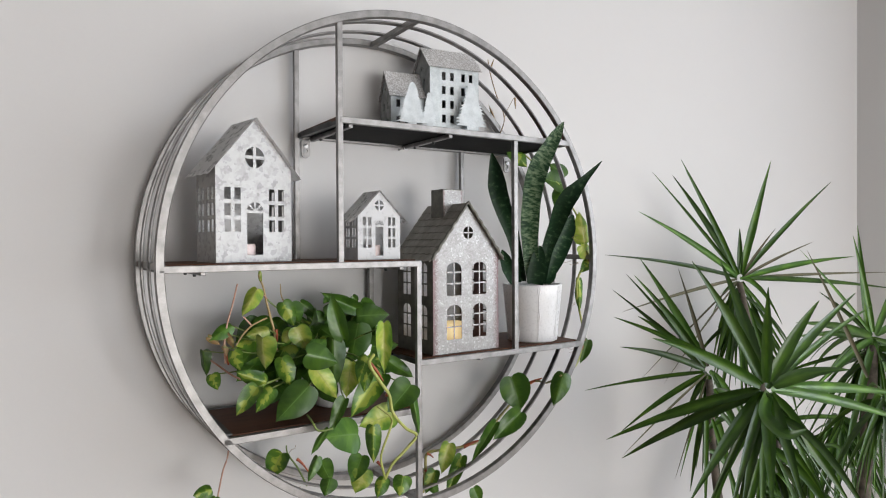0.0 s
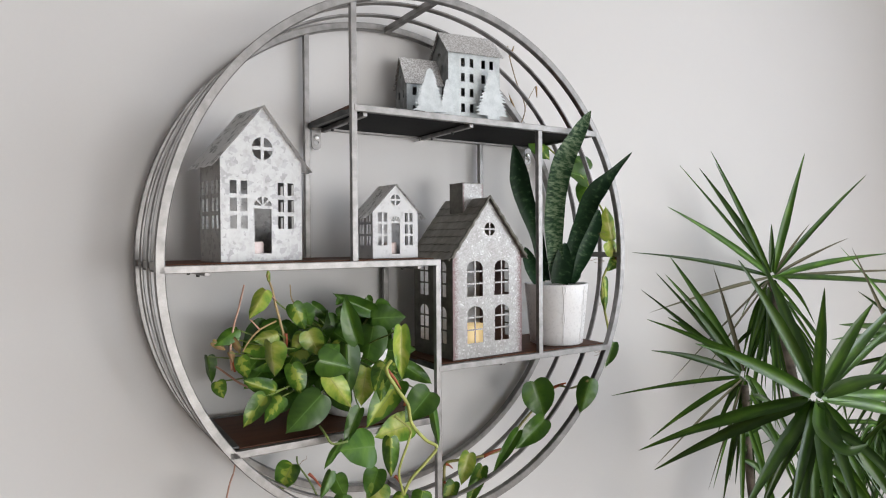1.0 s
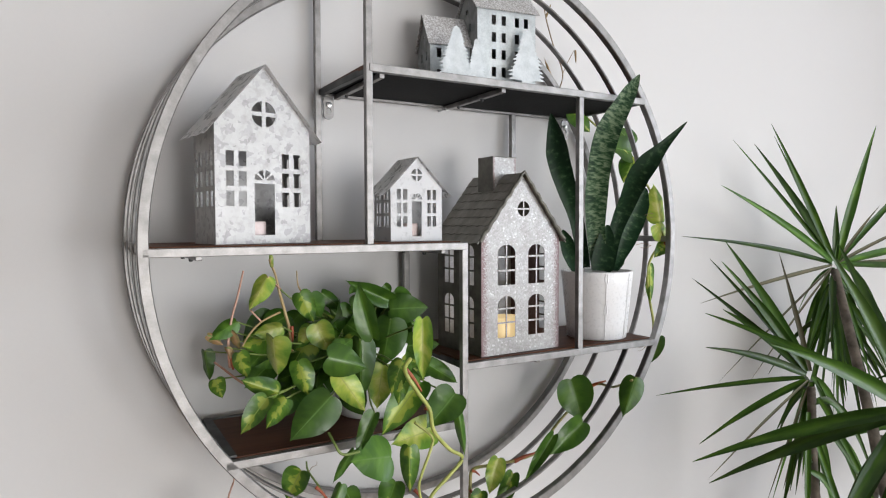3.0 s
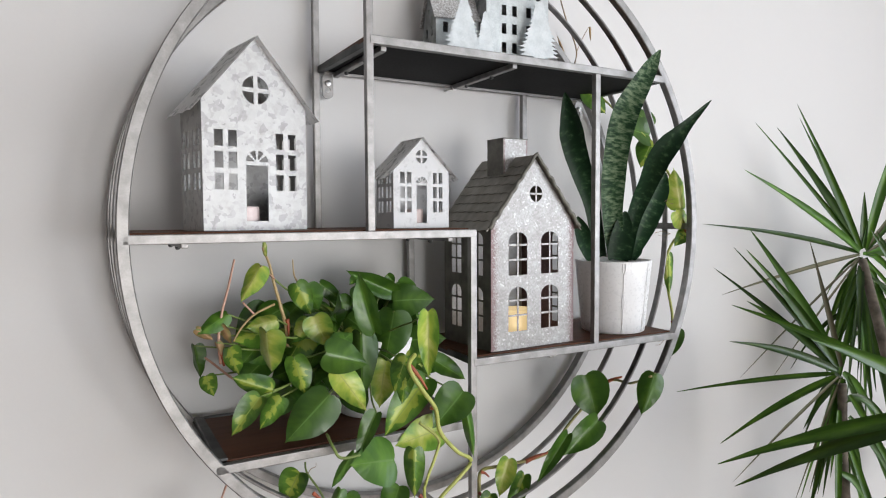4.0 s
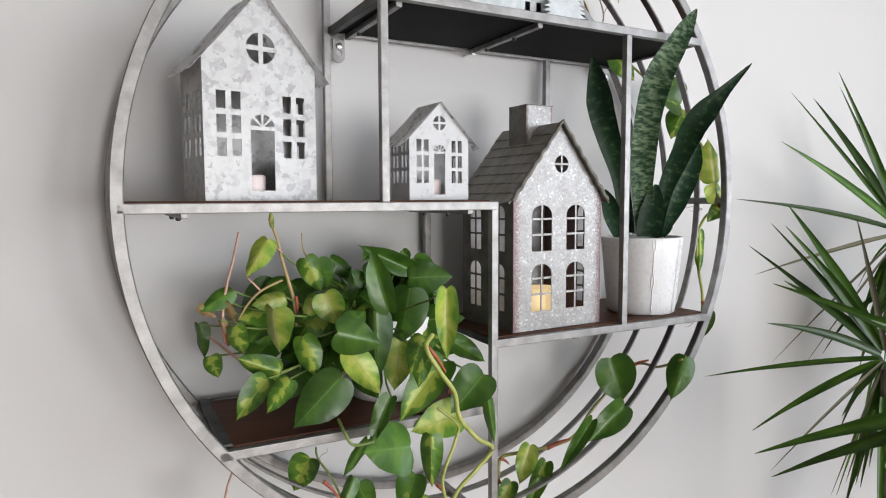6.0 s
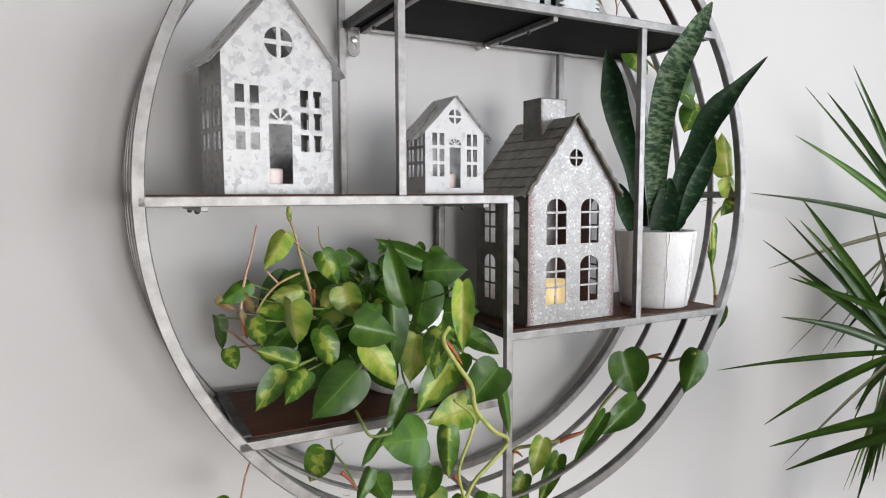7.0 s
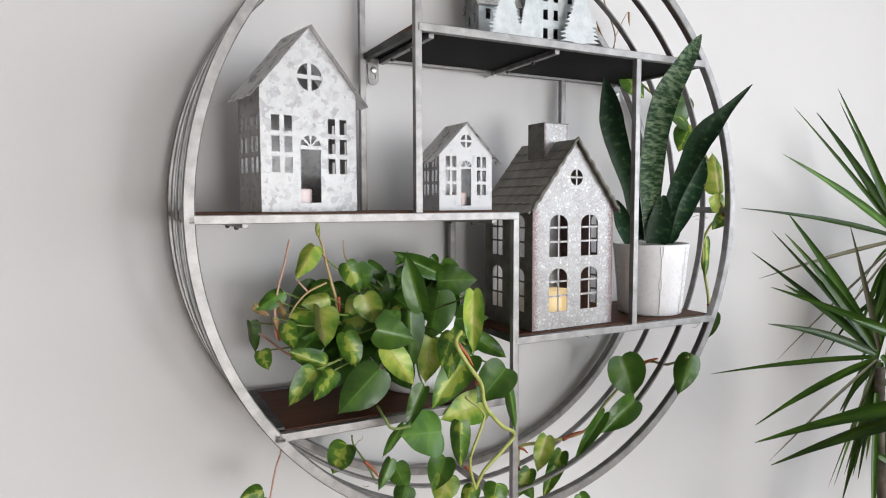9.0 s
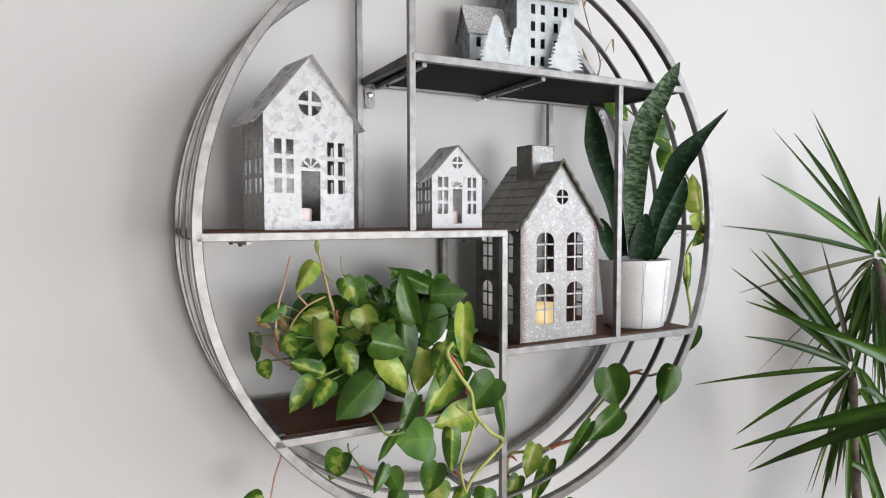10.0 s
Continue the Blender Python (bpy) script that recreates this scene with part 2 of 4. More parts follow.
structure("floor", box(LEFT_X, CORNER_X, REAR_Y, WALL_Y, -0.1, 0.0), floor_wood, "brown wooden floor of the room", "floor")
structure("ceiling", box(LEFT_X, CORNER_X, REAR_Y, WALL_Y, CEIL_Z, CEIL_Z + 0.1), ceiling_paint, "plain white painted ceiling", "ceiling")
structure("wall_north", box(LEFT_X - 0.15, CORNER_X + 0.15, WALL_Y, WALL_Y + 0.15, -0.1, CEIL_Z + 0.1), wall_paint, "smooth light greige painted wall behind the shelf", "wall")
structure("wall_west", box(LEFT_X - 0.15, LEFT_X, REAR_Y, WALL_Y, -0.1, CEIL_Z + 0.1), far_paint, "unseen side wall, kept dark taupe to cut bounce light", "wall")


def window_wall(name, along, inner, lo, hi, w0, w1, z0, z1, outward):
    """A wall with one window opening. along: the axis that it runs along."""
    cu = panel(rect(lo, hi, -0.1, CEIL_Z + 0.1), [rect(w0, w1, z0, z1)], 0.15, Matrix.Identity(4))
    m = Matrix.Translation((0, inner + 0.075 * outward, 0)) if along == "x" else Matrix.Translation((inner + 0.075 * outward, 0, 0)) @ Matrix.Rotation(radians(90), 4, "Z")
    bmesh.ops.transform(cu, matrix=m, verts=cu.verts)
    return structure(name, cu, wall_paint, "light greige painted wall with a window", "wall")


window_wall("wall_east", "y", CORNER_X, REAR_Y, WALL_Y, -3.65, -1.15, 0.9, 2.3, 1)
window_wall("wall_south", "x", REAR_Y, LEFT_X - 0.15, CORNER_X + 0.15, -0.3, 2.2, 0.05, 1.85, -1)


# ---- the round wall shelf ----
CX, CZ, R = 0.156, 1.4995, 0.4565
DEPTH = 0.212
MID_Z, TOP_Z, RIGHT_Z, LEFT_Z = 1.5005, 1.752, 1.3155, 1.2285
shelf = thing("wall_shelf", (CX, 0, CZ), "round brushed steel wall shelf with dark wooden boards", "shelf")


def on_shelf(bm):
    bmesh.ops.translate(bm, vec=(-CX, 0, -CZ), verts=bm.verts)
    return bm


def reach(z, r=R - 0.006):
    """Half the chord of the hoop at height z."""
    return math.sqrt(r * r - (z - CZ) ** 2)


part("front_hoop", hoop(R - 0.0135, R, 0.0, 0.0125), steel, shelf, smooth=False)
part("inner_hoop", hoop(R - 0.0035, R + 0.001, 0.064, 0.076), steel, shelf)
part("inner_hoop", hoop(R - 0.0025, R + 0.002, 0.136, 0.148), steel, shelf)
part("back_hoop", hoop(R - 0.01, R + 0.003, 0.196, DEPTH), steel, shelf)
for a in (0, 90, 180, 270):
    c, s = math.cos(radians(a)), math.sin(radians(a))
    part("brace", bar(((R - 0.007) * c, 0.012, (R - 0.007) * s), ((R - 0.007) * c, 0.2, (R - 0.007) * s), 0.011, 0.0008), steel, shelf)

POST = 0.010


def post(x, y, z0, z1):
    part("post", on_shelf(bar((x, y, z0), (x, y, z1), POST)), steel, shelf)


MID_X, CORNER_POST, RIGHT_POST = -0.004, 0.151, 0.3815
post(MID_X, 0.006, MID_Z, CZ + reach(CZ) * math.sqrt(1 - ((MID_X - CX) / reach(CZ)) ** 2))
post(CORNER_POST, 0.0055, CZ - reach(CZ) + 0.001, MID_Z)
post(RIGHT_POST, 0.0055, RIGHT_Z - 0.011, TOP_Z - 0.011)
post(MID_X - 0.006, 0.203, MID_Z - 0.012, CZ + 0.42)
post(RIGHT_POST + 0.003, 0.203, RIGHT_Z - 0.011, TOP_Z - 0.011)
post(0.151, 0.203, LEFT_Z - 0.011, MID_Z - 0.012)


def deck(x0, x1, top, x0_back, x1_back, cross):
    """A shelf deck: steel frame, dark board, black underside, cross bars below."""
    z = top - 0.0055
    for (a, b, y) in ((x0, x1, 0.0055), (x0_back, x1_back, 0.203)):
        part("rail", on_shelf(bar((a, y, z), (b, y, z), 0.011)), steel, shelf)
    # the side rails are darker than the front and back rails
    for xa, xb in ((x0 + 0.006, x0_back + 0.006), (x1 - 0.006, x1_back - 0.006)):
        part("side_rail", on_shelf(bar((xa, 0.011, z - 0.0005), (xb, 0.198, z - 0.0005), 0.010)), dark_steel, shelf, "dark grey steel")
    part("board", on_shelf(box(min(x0, x0_back) + 0.006, x1 - 0.006, 0.0115, 0.1975, top - 0.004, top + 0.002, 0.0006)), shelf_wood, shelf, "dark brown stained board")
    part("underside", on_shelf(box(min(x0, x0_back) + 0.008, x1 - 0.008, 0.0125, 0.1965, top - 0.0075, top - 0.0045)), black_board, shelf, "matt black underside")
    for x in cross:
        part("cross_bar", on_shelf(bar((x, 0.012, top - 0.0125), (x, 0.197, top - 0.0125), 0.008)), steel, shelf)
        part("screw", on_shelf(lathe_at((x, 0.075, top - 0.0205), 0.003, 0.004)), dark_steel, shelf)
        part("screw", on_shelf(lathe_at((x, 0.15, top - 0.0205), 0.003, 0.004)), dark_steel, shelf)


def lathe_at(at, r, h):
    bm = lathe([(r * 0.6, 0.0), (r, h * 0.3), (r, h)], 12)
    bmesh.ops.translate(bm, vec=at, verts=bm.verts)
    return bm


deck(CX - reach(MID_Z), CORNER_POST + 0.004, MID_Z, CX - reach(MID_Z), CORNER_POST + 0.01, (-0.23, 0.12))
deck(MID_X, CX + reach(TOP_Z), TOP_Z, MID_X - 0.006, CX + reach(TOP_Z), (0.02, 0.23))
deck(CORNER_POST, CX + reach(RIGHT_Z), RIGHT_Z, CORNER_POST + 0.012, CX + reach(RIGHT_Z), (0.3,))
deck(CX - reach(LEFT_Z), CORNER_POST, LEFT_Z, CX - reach(LEFT_Z), CORNER_POST + 0.01, (-0.02,))
LOW_X = CX - reach(LEFT_Z)
part("side_rim", on_shelf(box(LOW_X + 0.004, LOW_X + 0.016, 0.0115, 0.1975, LEFT_Z - 0.006, LEFT_Z + 0.0045, 0.0008)), dark_steel, shelf, "dark grey steel rim")
part("back_rim", on_shelf(box(LOW_X + 0.0165, CORNER_POST, 0.189, 0.1974, LEFT_Z - 0.006, LEFT_Z + 0.004, 0.0008)), dark_steel, shelf, "dark grey steel rim")


def hanger(x, z):
    """The keyhole lug by which the shelf hangs on its screw."""
    lug = part("hanging_lug", on_shelf(panel([(x + 0.009 * math.cos(a), z + (0.011 if math.sin(a) > 0 else -0.011) + 0.009 * math.sin(a)) for a in [2 * math.pi * i / 24 for i in range(24)]],
                                             [disc(x, z - 0.006, 0.0045, 12)], 0.003, Matrix.Translation((0, 0.204, 0)))), steel, shelf)
    s = lathe([(0.0015, 0.0), (0.0045, 0.001), (0.004, 0.005)], 14)
    bmesh.ops.transform(s, matrix=Matrix.Translation((x, 0.1985, z + 0.004)) @ Matrix.Rotation(radians(-90), 4, "X"), verts=s.verts)
    part("screw", on_shelf(s), zinc_screw, lug, "shiny zinc screw head")


hanger(MID_X + 0.013, 1.7235)
hanger(0.517, 1.722)
wall_screw = lathe([(0.0015, 0.0), (0.0048, 0.0012), (0.004, 0.004), (0.002, 0.005), (0.002, 0.035)], 16)
bmesh.ops.transform(wall_screw, matrix=Matrix.Translation((0.230, 0.186, 1.738)) @ Matrix.Rotation(radians(-90), 4, "X"), verts=wall_screw.verts)
part("screw", on_shelf(wall_screw), zinc_screw, shelf, "shiny zinc screw")


# ---- the little tin houses ----
def pane_rows(x0, x1, z0, z1, cols, rows, bar_x, bar_z):
    w = ((x1 - x0) - bar_x * (cols - 1)) / cols
    h = ((z1 - z0) - bar_z * (rows - 1)) / rows
    return [rect(x0 + i * (w + bar_x), x0 + i * (w + bar_x) + w, z0 + j * (h + bar_z), z0 + j * (h + bar_z) + h) for i in range(cols) for j in range(rows)]


def fan(x, z, r, rays, inner, gap=7.0):
    """The panes of a fanlight, as wedges between its rays."""
    step = 180 / rays
    return [disc(x, z, r, 8, i * step + gap, (i + 1) * step - gap) + disc(x, z, inner, 5, i * step + gap + 4, (i + 1) * step - gap - 4)[::-1] for i in range(rays)]


def rose(x, z, r, gap=5.5):
    """The four quarter panes of a round window."""
    return [[(x + (0.16 * r) * (1 if k in (0, 3) else -1), z + (0.16 * r) * (1 if k < 2 else -1))] + disc(x, z, r, 9, 90 * k + gap * 1.6, 90 * k + 90 - gap * 1.6) for k in range(4)]


def gable(w, eave, apex):
    return [(-w / 2, 0), (w / 2, 0), (w / 2, eave), (0, apex), (-w / 2, eave)]


T = 0.0012


def at_y(y):
    return Matrix.Translation((0, y, 0))


def at_side(x, d):
    return Matrix.Translation((x, d / 2, 0)) @ Matrix.Rotation(radians(90), 4, "Z")


def gabled_house(name, at, rz, w, d, eave, apex, front_holes, side_holes, mats, label, group):
    wall, roof = mats
    h = thing(name, at, label, "decorative house", group, rz)
    part("front_wall", panel(gable(w, eave, apex), front_holes, T, at_y(0)), wall, h)
    part("back_wall", panel(gable(w - 0.002, eave, apex), [], T, at_y(d)), wall, h)
    for s in (-1, 1):
        part("side_wall", panel(rect(-d / 2 + 0.001, d / 2 - 0.001, 0, eave), side_holes, T, at_side(s * (w / 2 - T / 2), d)), wall, h)
    part("base", box(-w / 2 + 0.002, w / 2 - 0.002, 0.001, d - 0.001, 0.0, 0.001), wall, h)
    return h


def sheet_roof(h, w, d, eave, apex, over_side, over_front, mat, waves=3, amp=0.0008):
    """Two thin sheets that meet at the ridge and lift a little at the edges."""
    slope = (apex - eave) / (w / 2)
    for s in (-1, 1):
        bm = bmesh.new()
        n, k = 10, 14
        grid = []
        for i in range(n + 1):
            u = i / n
            row = []
            for j in range(k + 1):
                v = j / k
                x = s * u * (w / 2 + over_side)
                lift = amp * math.sin(v * math.pi * 2 * waves + s) * u + 0.0015 * u * u
                row.append(bm.verts.new((x, -over_front + v * (d + 2 * over_front) + 0.0006 * math.sin(9 * u + v), apex + 0.001 - abs(x) * slope + lift)))
            grid.append(row)
        for i in range(n):
            for j in range(k):
                bm.faces.new((grid[i][j], grid[i + 1][j], grid[i + 1][j + 1], grid[i][j + 1]))
        bmesh.ops.solidify(bm, geom=bm.faces[:], thickness=0.0014)
        part("roof_sheet", bm, mat, h, smooth=True)


# the large galvanised house
W, D = 0.1365, 0.074
holes = pane_rows(-0.0535, -0.0255, 0.050, 0.1225, 2, 3, 0.0065, 0.0065) + pane_rows(0.0255, 0.0535, 0.050, 0.1225, 2, 3, 0.0065, 0.0065)
holes += [rect(-0.0145, 0.0145, 0.0115, 0.081)] + fan(0.0, 0.0845, 0.0148, 4, 0.0035) + rose(0.0, 0.174, 0.0175)
sides = pane_rows(-0.030, -0.006, 0.050, 0.1225, 2, 3, 0.006, 0.0065) + pane_rows(0.006, 0.030, 0.050, 0.1225, 2, 3, 0.006, 0.0065)
big = gabled_house("tin_house", (-0.1383, 0.049, MID_Z + 0.0025), 11.0, W, D, 0.157, 0.2385, holes, sides, (tin, tin), "large galvanised tin house with cut-out windows and open door", "tin houses")
sheet_roof(big, W, D, 0.157, 0.2385, 0.0155, 0.009, roof_tin)

# the small whitewashed house
W, D = 0.090, 0.052
holes = pane_rows(-0.0345, -0.0165, 0.022, 0.078, 2, 3, 0.0035, 0.0045) + pane_rows(0.0185, 0.0345, 0.022, 0.078, 2, 3, 0.0035, 0.0045)
holes += [rect(-0.0085, 0.0085, 0.007, 0.060)] + fan(0.0, 0.0625, 0.0095, 5, 0.0025, 6.0) + rose(0.0, 0.1, 0.0095)
sides = pane_rows(-0.020, -0.004, 0.022, 0.078, 2, 3, 0.0035, 0.0045) + pane_rows(0.004, 0.020, 0.022, 0.078, 2, 3, 0.0035, 0.0045)
small = gabled_house("tin_house", (0.0876, 0.038, MID_Z + 0.0025), 3.2, W, D, 0.080, 0.126, holes, sides, (white_tin, white_tin), "small whitewashed tin house with cut-out windows", "tin houses")
sheet_roof(small, W, D, 0.080, 0.126, 0.0145, 0.006, roof_tin)

# the frosted house with arched windows, a shingled roof and a chimney
W, D, EAVE, APEX = 0.162, 0.130, 0.190, 0.293
COLS, ROWS = ((-0.049, -0.013), (0.014, 0.049)), ((0.027, 0.094), (0.112, 0.177))
lights = [(x0, x1, z0, z1) for x0, x1 in COLS for z0, z1 in ROWS]
side_lights = [(x0, x1, z0, z1) for x0, x1 in ((-0.045, -0.016), (0.014, 0.043)) for z0, z1 in ROWS]
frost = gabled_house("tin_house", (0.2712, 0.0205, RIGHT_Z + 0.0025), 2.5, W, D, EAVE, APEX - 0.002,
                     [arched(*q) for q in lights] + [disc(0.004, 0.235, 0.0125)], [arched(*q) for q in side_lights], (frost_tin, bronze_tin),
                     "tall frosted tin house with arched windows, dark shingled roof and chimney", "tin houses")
# left side wall darker than the right one; back and base paler
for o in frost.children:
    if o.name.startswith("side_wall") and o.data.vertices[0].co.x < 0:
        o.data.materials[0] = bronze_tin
    if o.name.startswith(("back_wall", "base")):
        o.data.materials[0] = bare_tin


def muntins(h, q, y, m):
    x0, x1, z0, z1 = q
    xm, hgt = (x0 + x1) / 2, z1 - z0
    for a, b in (((xm, y, z0 - 0.001), (xm, y, z1 + 0.001)), ((x0 - 0.001, y, z0 + hgt * 0.36), (x1 + 0.001, y, z0 + hgt * 0.36)), ((x0 - 0.001, y, z0 + hgt * 0.7), (x1 + 0.001, y, z0 + hgt * 0.7))):
        bm = bar(a, b, 0.0029, 0.0, 0.0012)
        bmesh.ops.transform(bm, matrix=m, verts=bm.verts)
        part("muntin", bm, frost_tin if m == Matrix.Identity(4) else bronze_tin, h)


for q in lights:
    muntins(frost, q, 0.0, Matrix.Identity(4))
for s in (-1, 1):
    for q in side_lights:
        muntins(frost, q, 0.0, at_side(s * (W / 2 - T / 2), D))
part("muntin", bar((0.004, 0.0, 0.222), (0.004, 0.0, 0.248), 0.0027, 0.0, 0.0011), frost_tin, frost)
part("muntin", bar((-0.009, 0.0, 0.235), (0.017, 0.0, 0.235), 0.0027, 0.0, 0.0011), frost_tin, frost)


def shingle_row(s, i, n):
    """One course of the roof, thicker at its wavy lower lip."""
    slope = math.atan2(APEX - EAVE, W / 2)
    length = math.hypot(APEX - EAVE, W / 2) + 0.010
    bm = bmesh.new()
    k = 36
    rows = []
    for u, lift in ((i / n, 0.0010), ((i + 1.25) / n, 0.0026), ((i + 1.25) / n, 0.0014), (i / n, 0.0002)):
        row = []
        for j in range(k + 1):
            v = j / k
            y = -0.006 + v * (D + 0.012)
            lip = (0.0013 * math.sin(v * 40 + i * 2.1) + 0.0007 * math.sin(v * 95 + i)) if u > i / n else 0.0
            t = min(u, 1.03) * length + lip
            row.append(bm.verts.new((s * (t * math.cos(slope) - lift * -math.sin(slope)), y, APEX - t * math.sin(slope) + lift * math.cos(slope))))
        rows.append(row)
    for a, b in ((0, 1), (1, 2), (2, 3), (3, 0)):
        for j in range(k):
            bm.faces.new((rows[a][j], rows[a][j + 1], rows[b][j + 1], rows[b][j]))
    for j in (0, k):
        bm.faces.new([r[j] for r in rows])
    return bm


for s in (-1, 1):
    for i in range(8):
        part("shingle", shingle_row(s, i, 8), roof_bronze, frost)
for s in (-1, 1):
    lip = []
    for k in range(25):
        u = k / 24
        lip.append((s * u * (W / 2 + 0.0065), -0.0065 + 0.0008 * math.sin(k * 2.1), APEX + 0.002 - u * (APEX - EAVE) * 1.08 + 0.0012 * math.sin(k * 1.57 + s)))
    part("roof_edge", tube(lip, 0.0026, 0.0036, 8), bronze_tin, frost, "wavy rolled edge of the roof", smooth=True)
for name, bm, mat in (("chimney", panel(rect(-0.0235, 0.0235, 0.245, 0.322), [], 0.042, at_y(0.066)), frost_tin),):
    part(name, bm, mat, frost)
# a darker sheet on the chimney's left side only
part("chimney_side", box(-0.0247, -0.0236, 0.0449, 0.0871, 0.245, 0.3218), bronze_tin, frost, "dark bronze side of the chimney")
part("chimney_cap", box(-0.0245, 0.0245, 0.044, 0.088, 0.3222, 0.3235, 0.0003), bronze_tin, frost)

# candles
def candle(at, r, h, mat, label):
    c = finish(lathe([(r * 0.9, 0.0), (r, 0.001), (r, h - 0.002), (r * 0.93, h), (r * 0.8, h - 0.001), (r * 0.2, h - 0.0015)], 32), "candle", mat, smooth=True)
    c.matrix_world = pose(*at)
    return tagged(c, label, "candle")


candle((-0.150, 0.076, MID_Z + 0.0036), 0.0195, 0.029, pink_wax, "pale pink tealight candle inside the large tin house")
candle((0.0882, 0.062, MID_Z + 0.0036), 0.0125, 0.026, pink_wax, "pale pink tealight candle inside the small tin house")
candle((0.267, 0.058, RIGHT_Z + 0.0036), 0.026, 0.054, lit_wax, "glowing cream flameless candle inside the frosted house")


# ---- plants ----
def leaf_material(name, stops, gloss, vein, bands=0.0, shine=0.42, spread=(0.72, 1.25)):
    """Leaf skin: v runs along the leaf, u across it from its midrib."""
    m, nt, b = material(name, gloss)
    b.inputs["Specular IOR Level"].default_value = shine
    uv = nt.nodes.new("ShaderNodeUVMap")
    sep = nt.nodes.new("ShaderNodeSeparateXYZ")
    nt.links.new(uv.outputs[0], sep.inputs[0])
    info = nt.nodes.new("ShaderNodeObjectInfo")
    big = node(nt, "ShaderNodeMath")
    big.operation = "MULTIPLY"
    nt.links.new(info.outputs["Random"], big.inputs[0])
    big.inputs[1].default_value = 37.0
    across = node(nt, "ShaderNodeMath")
    across.operation = "ABSOLUTE"
    nt.links.new(sep.outputs[0], across.inputs[0])
    slant = node(nt, "ShaderNodeMath")
    slant.operation = "MULTIPLY_ADD"
    nt.links.new(across.outputs[0], slant.inputs[0])
    slant.inputs[1].default_value = -0.06 if not bands else 0.0
    nt.links.new(sep.outputs[1], slant.inputs[2])
    feather = nt.nodes.new("ShaderNodeCombineXYZ")
    nt.links.new(sep.outputs[0], feather.inputs[0])
    nt.links.new(slant.outputs[0], feather.inputs[1])
    nt.links.new(big.outputs[0], feather.inputs[2])
    st = node(nt, "ShaderNodeMapping", Scale=(0.6, 3.8, 1.0) if not bands else (0.85, bands * 1.7, 1.0))
    nt.links.new(feather.outputs[0], st.inputs[0])
    n = noise_tex(nt, st.outputs[0], 1.0 if not bands else 2.0, 3.0, 0.55)
    fac = node(nt, "ShaderNodeMath")
    fac.operation = "MULTIPLY_ADD"
    nt.links.new(across.outputs[0], fac.inputs[0])
    fac.inputs[1].default_value = 0.3 if not bands else -0.07
    nt.links.new(n, fac.inputs[2])
    c = ramp(nt, fac.outputs[0], stops).outputs[0]
    shade = node(nt, "ShaderNodeMapRange")
    shade.inputs["To Min"].default_value, shade.inputs["To Max"].default_value = spread
    nt.links.new(info.outputs["Random"], shade.inputs[0])
    hsv = nt.nodes.new("ShaderNodeHueSaturation")
    nt.links.new(shade.outputs[0], hsv.inputs["Value"])
    nt.links.new(c, hsv.inputs["Color"])
    c = hsv.outputs[0]
    if vein:
        rib = ramp(nt, across.outputs[0], [(0.02, grey(0.85)), (0.06, grey(0.0))]).outputs[0]
        c = mix(nt, rib, c, vein)
    nt.links.new(c, b.inputs["Base Color"])
    wave = node(nt, "ShaderNodeTexWave", Scale=2.2, Distortion=1.0, Detail=2.0)
    comb = nt.nodes.new("ShaderNodeCombineXYZ")
    nt.links.new(slant.outputs[0], comb.inputs[0])
    nt.links.new(comb.outputs[0], wave.inputs["Vector"])
    bump(nt, b, wave.outputs["Fac"], 0.16, 0.0006)
    trans = nt.nodes.new("ShaderNodeBsdfTranslucent")
    nt.links.new(c, trans.inputs["Color"])
    both = nt.nodes.new("ShaderNodeMixShader")
    both.inputs[0].default_value = 0.18 if not bands else 0.04
    nt.links.new(b.outputs[0], both.inputs[1])
    nt.links.new(trans.outputs[0], both.inputs[2])
    nt.links.new(both.outputs[0], nt.nodes["Material Output"].inputs[0])
    return m


DARK, MID, LIME, PALE = (0.046, 0.118, 0.016), (0.112, 0.235, 0.028), (0.36, 0.44, 0.07), (0.52, 0.54, 0.17)
philo = [leaf_material("philodendron_green", [(0.3, MID), (0.75, DARK)], 0.3, (0.13, 0.25, 0.06)),
         leaf_material("philodendron_variegated", [(0.5, LIME), (0.575, (0.29, 0.38, 0.055)), (0.6, MID), (0.85, DARK)], 0.33, (0.3, 0.4, 0.1)),
         leaf_material("philodendron_lime", [(0.45, PALE), (0.6, LIME), (0.78, (0.2, 0.33, 0.05)), (0.86, MID)], 0.3, (0.4, 0.46, 0.14)),
         leaf_material("philodendron_withered", [(0.4, (0.4, 0.24, 0.13)), (0.7, (0.3, 0.2, 0.08)), (0.9, (0.16, 0.15, 0.05))], 0.5, (0.42, 0.22, 0.14))]
snake_skin = leaf_material("snake_plant_banded", [(0.36, (0.012, 0.04, 0.016)), (0.43, (0.035, 0.085, 0.036)), (0.49, (0.07, 0.125, 0.062)), (0.6, (0.165, 0.23, 0.135))], 0.5, None, 15.0, shine=0.28)
snake_dark = leaf_material("snake_plant_dark", [(0.46, (0.009, 0.03, 0.012)), (0.58, (0.018, 0.05, 0.02)), (0.68, (0.055, 0.1, 0.048))], 0.46, None, 9.0, shine=0.2)
dracaena_skin = leaf_material("dracaena_green", [(0.3, (0.085, 0.18, 0.018)), (0.7, (0.028, 0.074, 0.009))], 0.33, None, shine=0.36, spread=(0.5, 1.6))
dry_skin = leaf_material("dry_leaf", [(0.3, (0.16, 0.13, 0.08)), (0.7, (0.09, 0.09, 0.05))], 0.6, None)
